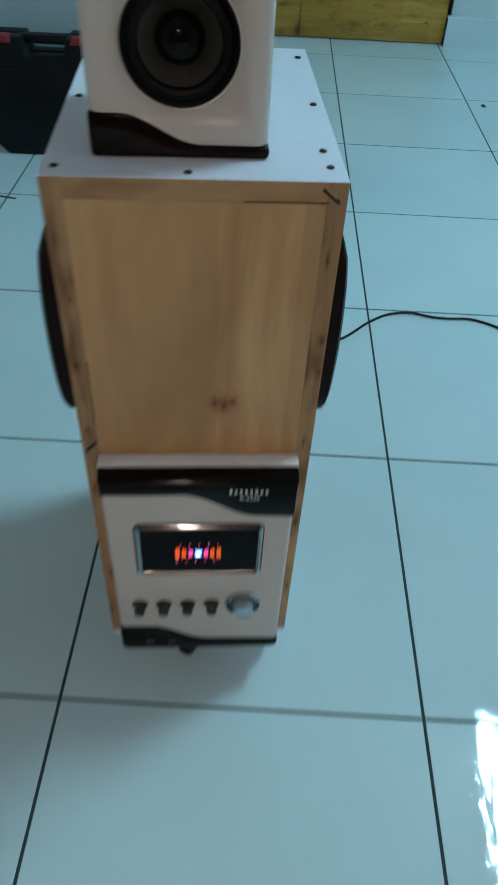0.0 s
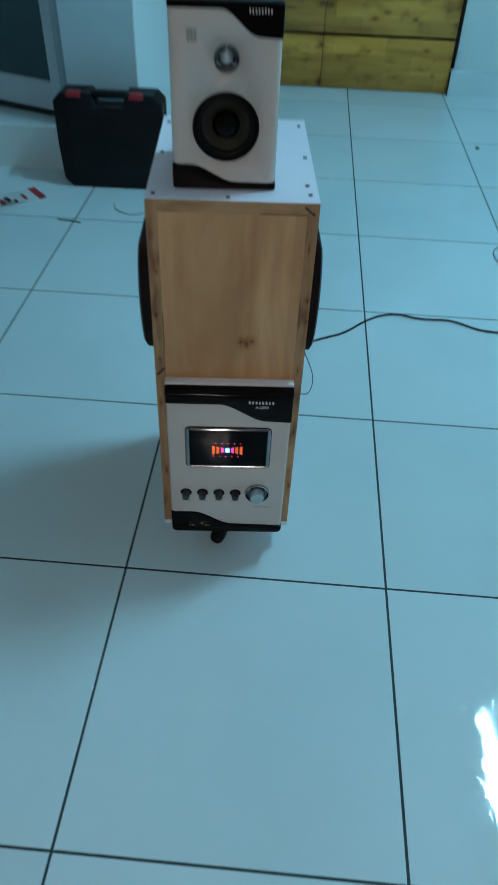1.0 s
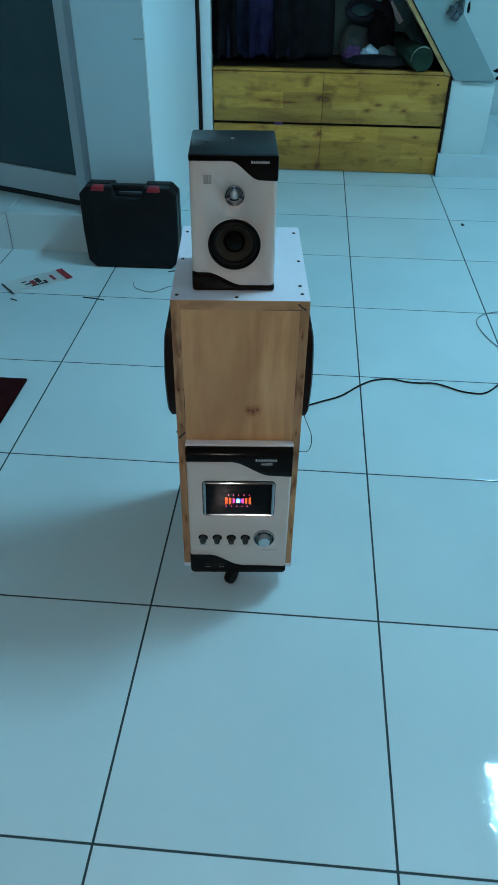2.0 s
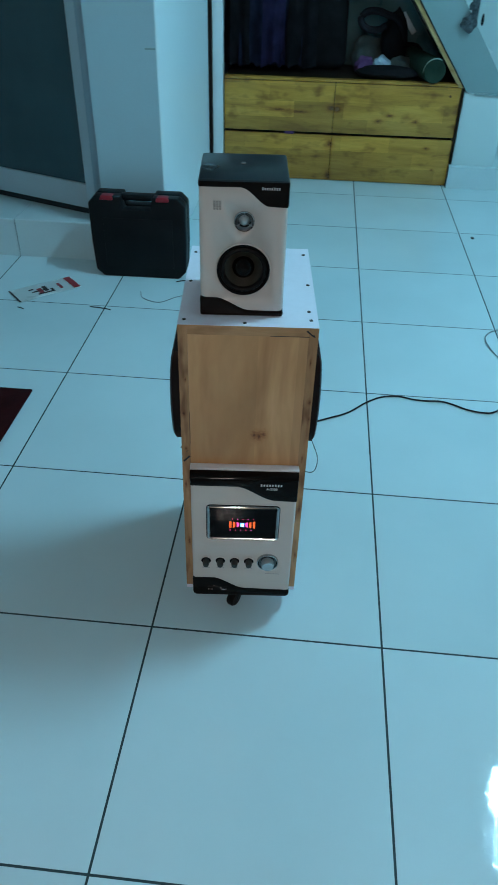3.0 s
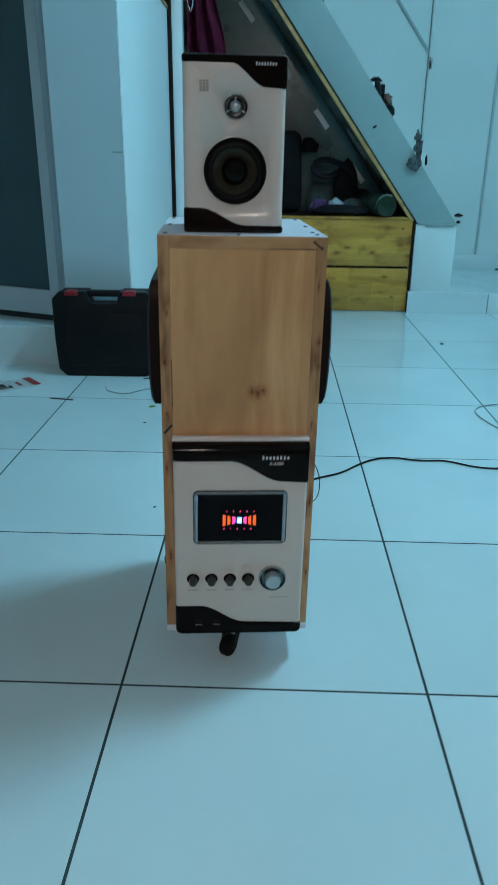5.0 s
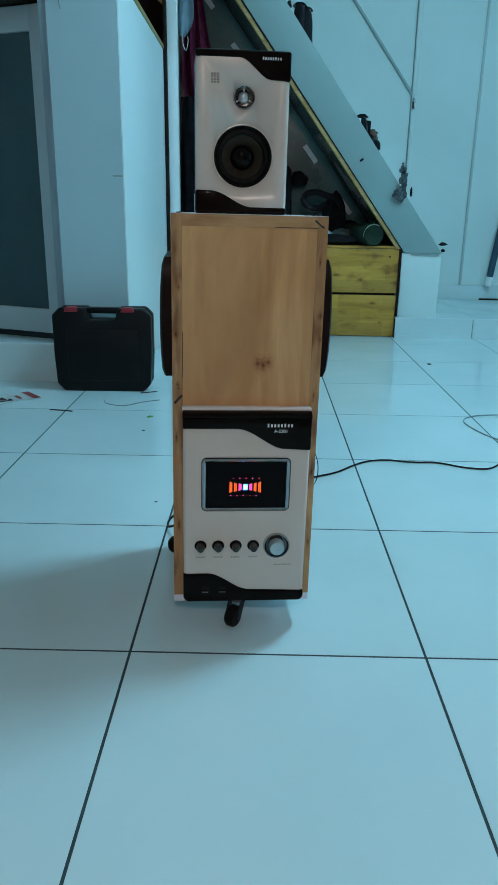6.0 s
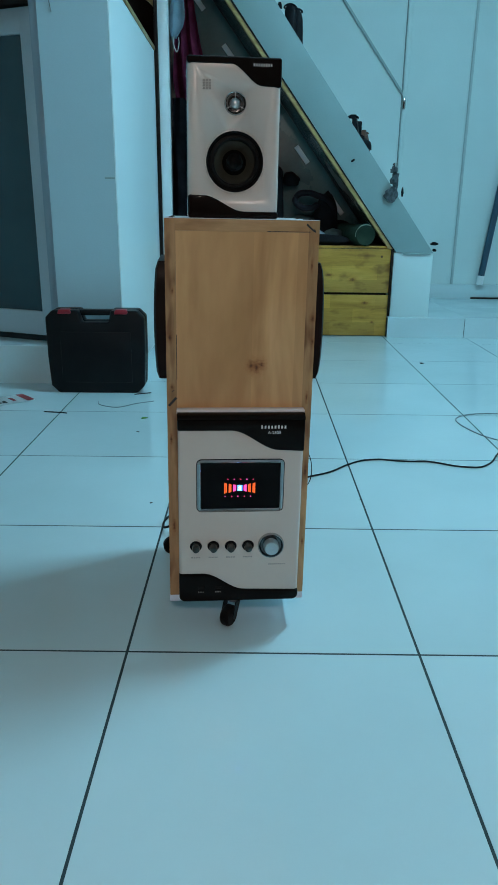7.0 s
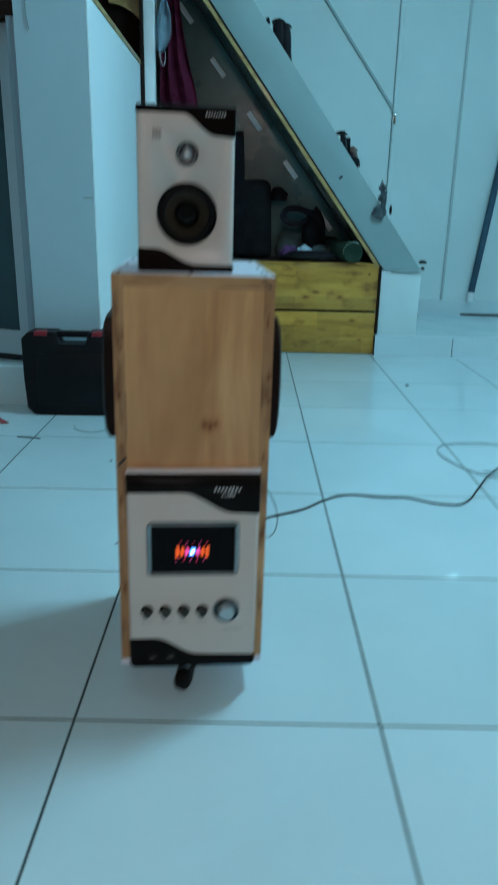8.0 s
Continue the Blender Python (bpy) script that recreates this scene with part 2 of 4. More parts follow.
# Dark teal of the strip that paints the shadow below the door.
DOOR_SHADE = mottled("dark_teal_door_shade", (0.010, 0.020, 0.024), (0.020, 0.034, 0.040), 9, 0.6, spec=0.2)
LEDGE = mottled("white_gloss_filler", (0.78, 0.75, 0.76), (0.86, 0.83, 0.84), 14, 0.12, 0.08, 0.35, 70, grain=0.95)
# Grey for the strip that paints the shade along the conduit.
SEAM_SHADE = mottled("shaded_wall_seam", (0.20, 0.28, 0.29), (0.24, 0.33, 0.34), 6, 0.6)
RED = mottled("red_plastic", (0.30, 0.012, 0.024), (0.40, 0.022, 0.038), 10, 0.4)
ALU = mottled("pale_aluminium_paint", (0.41, 0.53, 0.585), (0.45, 0.57, 0.625), 4, 0.4, 0.08, 0.02, grain=0.97)
WHITE_POST = mottled("white_post_paint", (0.76, 0.83, 0.85), (0.80, 0.87, 0.89), 4, 0.4, grain=0.975)
PANE = mottled("dark_frosted_glass", (0.024, 0.060, 0.076), (0.032, 0.076, 0.094), 3, 0.22, 0.08, 0.25, 300)
INK = mottled("black_print", (0.012, 0.012, 0.014), (0.03, 0.03, 0.034), 30, 0.6)
PALE_PRINT = mottled("white_print", (0.70, 0.70, 0.70), (0.78, 0.78, 0.78), 30, 0.5)
FAINT = mottled("faint_grey_print", (0.32, 0.295, 0.27), (0.38, 0.355, 0.33), 60, 0.4)
GREY_PRINT = mottled("grey_print", (0.26, 0.25, 0.24), (0.34, 0.33, 0.32), 60, 0.5)
PAPER = mottled("white_paper", (0.84, 0.93, 0.93), (0.88, 0.96, 0.96), 8, 0.3, grain=0.98)
MAT = mottled("dark_red_brown_mat", (0.020, 0.003, 0.004), (0.036, 0.006, 0.007), 14, 0.85, bump=0.6, spec=0.08)
CABLE = mottled("black_cable", (0.004, 0.005, 0.006), (0.009, 0.010, 0.012), 20, 0.45, spec=0.2)
GREY_WIRE = mottled("grey_wire", (0.16, 0.22, 0.24), (0.26, 0.33, 0.35), 20, 0.5)
# Brown darkened so the shaded band behind the rail sits in the colour.
SOFFIT = mottled("shaded_brown_soffit", (0.034, 0.032, 0.026), (0.085, 0.088, 0.076), 3.0, 0.24, bump=0.05, spec=0.4)
# Grey-green with extra teal painted in for light reflected off the walls.
INNER = mottled("teal_reflection_back", (0.050, 0.125, 0.128), (0.120, 0.250, 0.250), 2.5, 0.30, bump=0.04, spec=0.4)
COVER = mottled("brown_black_cover", (0.010, 0.0052, 0.0045), (0.018, 0.009, 0.008), 10, 0.4, 0.1, 0.1, spec=0.10)
KNOT = mottled("wood_knot", (0.10, 0.035, 0.012), (0.24, 0.11, 0.04), 90, 0.6)


def cloth(name, low, high):
    return mottled(name, low, high, 12, 0.85, 0.08, 0.5, 260, spec=0.15)


NAVY = cloth("navy_cloth", (0.014, 0.018, 0.038), (0.036, 0.046, 0.090))
PURPLE = cloth("purple_cloth", (0.021, 0.018, 0.052), (0.048, 0.040, 0.110))
CHARCOAL = cloth("charcoal_cloth", (0.008, 0.008, 0.010), (0.022, 0.022, 0.028))
BLACK_CLOTH = cloth("black_cloth", (0.005, 0.005, 0.006), (0.014, 0.014, 0.016))
MAROON = cloth("maroon_cloth", (0.13, 0.016, 0.045), (0.28, 0.04, 0.095))
SKY = cloth("pale_blue_cloth", (0.30, 0.46, 0.58), (0.45, 0.62, 0.72))
PINK = cloth("pink_print_cloth", (0.07, 0.028, 0.10), (0.20, 0.10, 0.23))
GREEN = cloth("green_mat_foam", (0.010, 0.026, 0.018), (0.026, 0.050, 0.034))
RIM = cloth("pale_green_edge", (0.20, 0.28, 0.23), (0.28, 0.36, 0.30))
SPECKLED = mottled("speckled_grey_cloth", (0.012, 0.018, 0.022), (0.11, 0.15, 0.17), 60, 0.85, 0.08, 0.5, 260)
CANVAS = cloth("grey_canvas", (0.07, 0.09, 0.085), (0.14, 0.17, 0.16))
SHOE = mottled("black_shoe_leather", (0.003, 0.004, 0.006), (0.009, 0.012, 0.016), 20, 0.5, spec=0.12)
SOLE = mottled("brown_sole", (0.08, 0.03, 0.022), (0.14, 0.06, 0.04), 20, 0.6)


# ---- mesh helpers ----
def box(bm, x0, x1, y0, y1, z0, z1):
    made = bmesh.ops.create_cube(bm, size=1.0)["verts"]
    for v in made:
        v.co = ((x0 + x1) / 2 + v.co.x * (x1 - x0), (y0 + y1) / 2 + v.co.y * (y1 - y0), (z0 + z1) / 2 + v.co.z * (z1 - z0))
    return made


def boxed(x0, x1, y0, y1, z0, z1, edge=0.0, steps=2):
    bm = bmesh.new()
    box(bm, x0, x1, y0, y1, z0, z1)
    return rounded(bm, edge, steps) if edge else bm


def rounded(bm, edge, steps=2, angle=40):
    bmesh.ops.remove_doubles(bm, verts=bm.verts, dist=1e-6)
    bmesh.ops.recalc_face_normals(bm, faces=bm.faces)
    sharp = [e for e in bm.edges if len(e.link_faces) == 2 and e.calc_face_angle() > radians(angle)]
    bmesh.ops.bevel(bm, geom=sharp, offset=edge, segments=steps, profile=0.5, affect="EDGES", clamp_overlap=True)
    return bm


def prism(outline, y0, y1):
    """A flat outline of (x, z), drawn out from y0 to y1."""
    bm = bmesh.new()
    a = [bm.verts.new((x, y0, z)) for x, z in outline]
    b = [bm.verts.new((x, y1, z)) for x, z in outline]
    bm.faces.new(a)
    bm.faces.new(b[::-1])
    n = len(a)
    for i in range(n):
        bm.faces.new((a[i], b[i], b[(i + 1) % n], a[(i + 1) % n]))
    bmesh.ops.recalc_face_normals(bm, faces=bm.faces)
    return bm


def lathe(profile, cx, cy, cz, axis="y", count=40):
    """Rings of (radius, how far along the axis) round a centre; the axis -y looks to the front."""
    bm = bmesh.new()
    rings = []
    for r, d in profile:
        ring = []
        for i in range(count if r > 1e-6 else 1):
            a = 2 * math.pi * i / count
            p, q = r * math.cos(a), r * math.sin(a)
            ring.append(bm.verts.new({"y": (cx + p, cy + d, cz + q), "z": (cx + p, cy + q, cz + d), "x": (cx + d, cy + p, cz + q)}[axis]))
        rings.append(ring)
    for a, b in zip(rings, rings[1:]):
        for i in range(max(len(a), len(b))):
            p, q, r, s = a[i % len(a)], a[(i + 1) % len(a)], b[(i + 1) % len(b)], b[i % len(b)]
            face = [v for k, v in enumerate((p, q, r, s)) if v not in (p, q, r, s)[:k]]
            if len(face) > 2:
                bm.faces.new(face)
    bmesh.ops.recalc_face_normals(bm, faces=bm.faces)
    return bm


def smooth_path(points, steps=8):
    """A rounded path through the points."""
    p = [Vector(q) for q in points]
    p = [p[0] * 2 - p[1], *p, p[-1] * 2 - p[-2]]
    out = []
    for a, b, c, d in zip(p, p[1:], p[2:], p[3:]):
        for k in range(steps):
            t = k / steps
            out.append(0.5 * (2 * b + (c - a) * t + (2 * a - 5 * b + 4 * c - d) * t * t + (3 * b - a - 3 * c + d) * t ** 3))
    return out + [p[-2]]


def tube(points, radius, sides=8, steps=8):
    """A round cord along a smooth path."""
    bm = bmesh.new()
    path = smooth_path(points, steps)
    rings = []
    for i, p in enumerate(path):
        way = (path[min(i + 1, len(path) - 1)] - path[max(i - 1, 0)]).normalized()
        side = way.cross(Vector((0, 0, 1)) if abs(way.z) < 0.9 else Vector((1, 0, 0))).normalized()
        up = side.cross(way)
        rings.append([bm.verts.new(p + radius * (math.cos(a) * side + math.sin(a) * up)) for a in (2 * math.pi * k / sides for k in range(sides))])
    for a, b in zip(rings, rings[1:]):
        for k in range(sides):
            bm.faces.new((a[k], a[(k + 1) % sides], b[(k + 1) % sides], b[k]))
    bm.faces.new(rings[0][::-1])
    bm.faces.new(rings[-1])
    bmesh.ops.recalc_face_normals(bm, faces=bm.faces)
    return bm


def sheet(width, height, nx, nz, depth, thick=0.006, seed=0, taper=0.0, folds=5):
    """A hanging cloth in the x-z plane, its folds along z; its top at z = 0."""
    bm = bmesh.new()
    rows = []
    for j in range(nz + 1):
        v = j / nz
        w = width * (1 + taper * v)
        row = []
        for i in range(nx + 1):
            u = i / nx - 0.5
            y = depth * (0.4 + 0.6 * v) * math.sin(u * folds * 6.28 + seed + 1.2 * v) + depth * noise.noise(Vector((u * 4, v * 3, seed)))
            x = u * w + 0.04 * width * noise.noise(Vector((u * 3, v * 4, seed + 7)))
            row.append(bm.verts.new((x, y, -v * height - 0.05 * height * noise.noise(Vector((u * 5, seed, 3))) * v)))
        rows.append(row)
    for a, b in zip(rows, rows[1:]):
        for i in range(nx):
            bm.faces.new((a[i], a[i + 1], b[i + 1], b[i]))
    bmesh.ops.solidify(bm, geom=bm.faces[:], thickness=thick)
    bmesh.ops.recalc_face_normals(bm, faces=bm.faces)
    return bm


def drape(rows, depth, folds, seed, thick=0.008, nx=18, steps=5):
    """A hanging cloth: rows of its height and its left and right edges, with folds that run down it."""
    outline = smooth_path([(z, a, b) for z, a, b in rows], steps)
    bm = bmesh.new()
    lines = []
    for z, a, b in outline:
        line = []
        for i in range(nx + 1):
            u = i / nx
            y = depth * math.sin(u * folds * 3.14 + seed + 2.0 * z) + depth * noise.noise(Vector((u * 4, z * 5, seed)))
            line.append(bm.verts.new((a + (b - a) * u, y, z + 0.02 * noise.noise(Vector((u * 3, seed, z * 2))))))
        lines.append(line)
    for p, q in zip(lines, lines[1:]):
        for i in range(nx):
            bm.faces.new((p[i], p[i + 1], q[i + 1], q[i]))
    bmesh.ops.solidify(bm, geom=bm.faces[:], thickness=thick)
    bmesh.ops.recalc_face_normals(bm, faces=bm.faces)
    return bm


def lump(sx, sy, sz, seed, rough=0.35, cuts=3):
    """A soft uneven bundle that rests on z = 0."""
    bm = bmesh.new()
    bmesh.ops.create_icosphere(bm, subdivisions=cuts, radius=1.0)
    for v in bm.verts:
        k = 1 + rough * noise.noise(v.co * 1.7 + Vector((seed, 0, 0))) + 0.3 * rough * noise.noise(v.co * 5 + Vector((0, seed, 0)))
        c = v.co * k
        v.co = (c.x * sx, c.y * sy, max(c.z, -0.7) * sz)
    low = min(v.co.z for v in bm.verts)
    for v in bm.verts:
        v.co.z -= low
    return bm


def part(name, bm, material, parent=None, label="", smooth=True, m=None):
    """Links a bmesh as one mesh object, under a thing or a part."""
    me = bpy.data.meshes.new(name)
    bm.to_mesh(me)
    bm.free()
    me.materials.append(material)
    if smooth:
        for p in me.polygons:
            p.use_smooth = True
        me.set_sharp_from_angle(angle=radians(35))
    ob = new(name, me)
    if parent:
        ob.parent = parent
    if m:
        ob.matrix_basis = m
    return tagged(ob, label)


def thing(name, label, category, m=None, group="", kind=""):
    """An Empty at a thing's base, for its parts."""
    ob = new(name)
    ob.empty_display_size = 0.1
    if m:
        ob.matrix_basis = m
    return tagged(ob, label, category, group, kind)


def plain(name, bm, material, label, category, m=None, kind="", smooth=True, group=""):
    return tagged(part(name, bm, material, None, label, smooth, m), "", category, group, kind)


def ess(x0, z0, x1, z1, n=12):
    """The points of a smooth step from one height to another."""
    return [(x0 + (x1 - x0) * k / n, z0 + (z1 - z0) * (k / n) ** 2 * (3 - 2 * k / n)) for k in range(n + 1)]


def bars(name, x, z, width, height, y, material, parent, count, label, gap=0.35):
    """A line of print that cannot be read: small plain bars side by side."""
    bm = bmesh.new()
    step = width / count
    for i in range(count):
        x0, x1 = x - width / 2 + i * step, x - width / 2 + (i + 1 - gap) * step
        box(bm, x0, x1, y - 0.0004, y + 0.0004, z - height / 2, z + height / 2 * (1.0 if i in (0, 5) else 0.7))
    return part(name, bm, material, parent, label, False)


def lettering(name, text, x, z, height, y, material, parent, label):
    """Letters of the built-in font on a front that faces -y, centred on x."""
    curve = bpy.data.curves.new("letters", "FONT")
    curve.body, curve.size, curve.align_x, curve.extrude = text, height * 1.42, "CENTER", 0.0004
    ob = bpy.data.objects.new("letters", curve)
    bm = bmesh.new()
    bm.from_mesh(bpy.data.meshes.new_from_object(ob))
    bpy.data.objects.remove(ob)
    bmesh.ops.transform(bm, matrix=pose(x, y, z - height / 2, 90, 0, 0), verts=bm.verts)
    return part(name, bm, material, parent, label, False)


def carve(ob, *cutters):
    """Cuts the given solids out of a mesh object."""
    mods, tools = [], []
    for bm in cutters:
        me = bpy.data.meshes.new("cutter")
        bm.to_mesh(me)
        bm.free()
        tool = new("cutter", me)
        tool.parent, tool.matrix_basis = ob.parent, ob.matrix_basis
        tools.append(tool)
        mod = ob.modifiers.new("cut", "BOOLEAN")
        mod.operation, mod.solver, mod.object = "DIFFERENCE", "EXACT", tool
    bpy.context.view_layer.update()
    me = bpy.data.meshes.new_from_object(ob.evaluated_get(bpy.context.evaluated_depsgraph_get()))
    ob.modifiers.clear()
    ob.data = me
    for tool in tools:
        bpy.data.objects.remove(tool)
    return ob


# ---- structure ----
X0, X1, Y0, BACK, TOP = -2.6, 3.2, -3.2, 4.22, 3.3
KERB_Y, STEP_Z, LOW_Z = 1.93, 0.165, 0.12

floor = plain("floor", boxed(X0, X1, Y0, BACK + 0.1, -0.12, -0.0006), GROUT, "floor of pale glossy square tiles with dark joints", "floor", kind="structure", smooth=False)
plain("ceiling", boxed(X0, X1, Y0, BACK + 0.1, TOP, TOP + 0.1), WHITE, "plain white painted ceiling", "ceiling", kind="structure", smooth=False)
plain("wall_west", boxed(X0 - 0.12, X0, Y0, BACK + 0.1, -0.12, TOP + 0.1), PAINT, "plain pale blue painted wall", "wall", kind="structure", smooth=False)
plain("wall_east", boxed(X1, X1 + 0.12, Y0, BACK + 0.1, -0.12, TOP + 0.1), PAINT, "plain pale blue painted wall", "wall", kind="structure", smooth=False)
plain("wall_south", boxed(X0, X1, Y0 - 0.12, Y0, -0.12, TOP + 0.1), DARK_FILL_CUT, "unseen dark wall behind the eye that cuts fill light", "wall", kind="structure", smooth=False)
plain("wall_north", boxed(X0, X1, BACK, BACK + 0.1, -0.002, TOP), PAINT, "pale blue painted wall behind the stairs", "wall", kind="structure", smooth=False)

# raised floors
platform_w = plain("platform_west", boxed(X0, -0.342, KERB_Y + 0.008, BACK, -0.01, STEP_Z - 0.008), GROUT, "raised tiled sill below the glass door", "platform", kind="structure", smooth=False)
platform_e = plain("platform_east", boxed(1.0175, X1, 3.208, BACK, -0.01, LOW_Z - 0.008), GROUT, "low raised tiled floor beside the stairs", "platform", kind="structure", smooth=False)

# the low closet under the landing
plain("pillar", boxed(-0.60, -0.338, KERB_Y, 2.13, STEP_Z - 0.01, 1.525), PILLAR, "painted pillar beside the glass door, blue-grey as the shaded face", "pillar", kind="structure", smooth=False)
plain("wall_closet_side", boxed(-0.337, -0.333, KERB_Y + 0.001, 3.30, -0.002, 1.525), GLAZED_WALL, "glazed side wall of the closet, lightened as the lit face", "wall", kind="structure", smooth=False)
plain("wall_closet_foot", boxed(-0.60, -0.3375, KERB_Y + 0.012, 3.30, -0.002, STEP_Z - 0.012), PAINT, "painted foot of the closet wall", "wall", kind="structure", smooth=False)
plain("wall_closet_core", boxed(-0.453, -0.3372, 2.131, 3.30, STEP_Z - 0.01, 1.525), PAINT, "core of the closet wall", "wall", kind="structure", smooth=False)
plain("trim", boxed(-0.46, -0.327, KERB_Y - 0.003, 3.30, 1.525, 1.546, 0.003), STAVE_RAIL, "thin wooden trim along the top of the closet wall", "trim", kind="structure")
plain("beam", boxed(X0, -0.46, KERB_Y + 0.03, 2.13, 1.452, 1.60, 0.004), DARK_WOOD, "dark brown wooden beam above the glass door", "beam", kind="structure")
# Three dark sheets fill the loft opening where only shade is seen.
plain("wall_loft", boxed(X0, -0.9, 2.6, 2.64, 1.556, TOP), LOFT_SHADE, "near-black sheet standing in for the unlit loft above the closet", "wall", kind="structure", smooth=False)
plain("wall_loft_side", boxed(-0.95, -0.9, 2.64, BACK, 1.3, TOP), LOFT_SHADE, "near-black sheet standing in for the unlit loft above the closet", "wall", kind="structure", smooth=False)
plain("wall_loft_back", boxed(-0.899, -0.334, 3.305, 3.33, 1.20, 2.25), LOFT_SHADE, "near-black sheet standing in for the unlit loft above the closet", "wall", kind="structure", smooth=False)
plain("wall_closet_back", boxed(X0, -0.453, 3.0, 3.1, STEP_Z - 0.01, 1.5), PAINT, "inner wall of the closet", "wall", kind="structure", smooth=False)

# ---- glass door, ajar ----
door = thing("door_1", "pale aluminium door with dark frosted glass, ajar", "door", pose(-0.634, 2.030, STEP_Z + 0.026, 0, 0, 158.5), kind="structure")
DW, DH = 0.80, 1.255
part("stile", boxed(0, 0.062, -0.02, 0.02, 0, DH, 0.004), ALU, door)
part("stile", boxed(DW - 0.075, DW, -0.02, 0.02, 0, DH, 0.004), ALU, door)
part("rail", boxed(0.062, DW - 0.075, -0.018, 0.018, 0, 0.103, 0.003), ALU, door)
part("rail", boxed(0.062, DW - 0.075, -0.018, 0.018, DH - 0.089, DH, 0.003), ALU, door)
part("under_door_shade", boxed(0.0, DW, -0.016, 0.012, -0.0252, -0.0005), DOOR_SHADE, door, "dark strip standing in for the shadow under the door", False)
part("pane", boxed(0.058, DW - 0.07, -0.004, 0.004, 0.098, DH - 0.084), PANE, door, "dark frosted glass")
jamb = plain("door_jamb", boxed(-0.636, -0.603, 1.95, 2.08, STEP_Z - 0.004, 1.452, 0.004), JAMB, "pale aluminium door jamb beside the pillar", "door jamb", kind="structure")

plain("wall_crack", boxed(-0.378, -0.339, KERB_Y - 0.0008, KERB_Y + 0.002, 0.8305, 0.8365), SHADE_SCRATCH_PAINT, "short scratch on the pillar", "scratch", kind="structure", smooth=False)
plain("wall_wire", tube([(-0.552, KERB_Y - 0.003, 1.524), (-0.553, KERB_Y - 0.004, 1.46), (-0.545, KERB_Y - 0.003, 1.405)], 0.0018, 6), GREY_WIRE, "thin wire hanging down the pillar", "wire")
# ---- stairs and under-stair wardrobe ----
FY = 3.235                                   # front plane of drawers and frame
stairs = thing("staircase", "steep pale painted staircase with a solid side", "staircase", kind="structure")
STEP_0, RISE, RUN = 0.325, 0.177, 0.130
for i in range(17):
    x1 = min(1.258, 1.405 - RUN * i)
    z1 = STEP_0 + RISE * i
    part("step", prism([(x1 - 0.14, z1 - 0.02), (x1, LOW_Z - 0.004 if i == 0 else z1 - RISE - 0.02), (x1, z1), (x1 - 0.14, z1)], 3.275, BACK - 0.002), PAINT, stairs, smooth=False)


part("stringer", rounded(prism([(1.045, 0.492), (1.262, 0.492), (-0.82, 3.293), (-1.06, 3.293)], FY - 0.012, FY + 0.038), 0.003), SHADE_SCRATCH_PAINT, stairs, "flat side board of the stairs, its shade in the grey-blue")
part("side_wall", boxed(1.034, 1.262, FY - 0.004, 3.273, LOW_Z - 0.002, 0.4915, 0.002), PAINT, stairs)
part("ledge", boxed(1.085, 1.245, FY - 0.016, FY - 0.006, 0.482, 0.490, 0.002), SHADE_SCRATCH_PAINT, stairs)
part("soffit", prism([(1.138, 0.327), (1.185, 0.327), (-1.060, 3.295), (-1.107, 3.295)], FY + 0.032, BACK - 0.004), SOFFIT, stairs, "underside of the stairs, its shade in the dark brown", False)
wardrobe = thing("wardrobe", "under-stair wardrobe with yellow staved wood drawers and a sloping frame", "wardrobe", pose(0, 0, 0))
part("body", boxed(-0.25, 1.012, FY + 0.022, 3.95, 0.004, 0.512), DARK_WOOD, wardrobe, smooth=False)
part("back_panel", prism([(-0.25, 0.529), (0.98, 0.529), (-0.25, 2.155)], 3.70, 3.72), INNER, wardrobe, "grey-green back with reflected teal in its colour", False)
# White strips stand in for the glints of light along the slope.
for x, z in ((-0.133, 1.883), (0.058, 1.604), (0.279, 1.318), (0.508, 1.050), (0.738, 0.749)):
    part("glint_strip", boxed(-0.062, 0.062, -0.006, 0.0, -0.015, 0.015, 0.002), WHITE_POST, wardrobe, "pale strip painted as a glint on the back", m=pose(x, 3.699, z, 0, 52, 0))
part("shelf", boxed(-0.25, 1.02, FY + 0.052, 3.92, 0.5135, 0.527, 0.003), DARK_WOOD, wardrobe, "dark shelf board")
part("lip", boxed(-0.25, 1.02, FY + 0.004, FY + 0.050, 0.5135, 0.528, 0.003), STAVE, wardrobe)
for x0, x1, z0, z1 in ((-0.25, 0.3515, 0.004, 0.246), (0.3535, 1.0172, 0.004, 0.246), (-0.25, 0.3515, 0.260, 0.511), (0.3535, 1.0172, 0.260, 0.511)):
    part("drawer_front", boxed(x0, x1, FY, FY + 0.02, z0, z1, 0.003), STAVE, wardrobe)
for x, z in ((0.340, 0.387), (0.368, 0.383)):
    part("finger_pull", lathe([(0.0, -0.003), (0.009, -0.0025), (0.0125, 0.001)], x, FY, z, count=12), KNOT, wardrobe, "worn dark finger pull")
part("knot", lathe([(0.0, -0.0012), (0.005, -0.001), (0.008, 0.0006)], 0.965, FY, 0.468, count=10), KNOT, wardrobe)
part("slope_rail", prism([(1.024, 0.512), (1.000, 0.512), (-1.104, 3.295), (-1.08, 3.295)], FY - 0.006, FY + 0.03), STAVE_RAIL, wardrobe, smooth=False)
part("edge_strip", prism([(1.043, 0.502), (1.026, 0.512), (-1.079, 3.295), (-1.062, 3.295)], FY - 0.010, FY + 0.03), DARK_WOOD, wardrobe, "black edging strip", False)
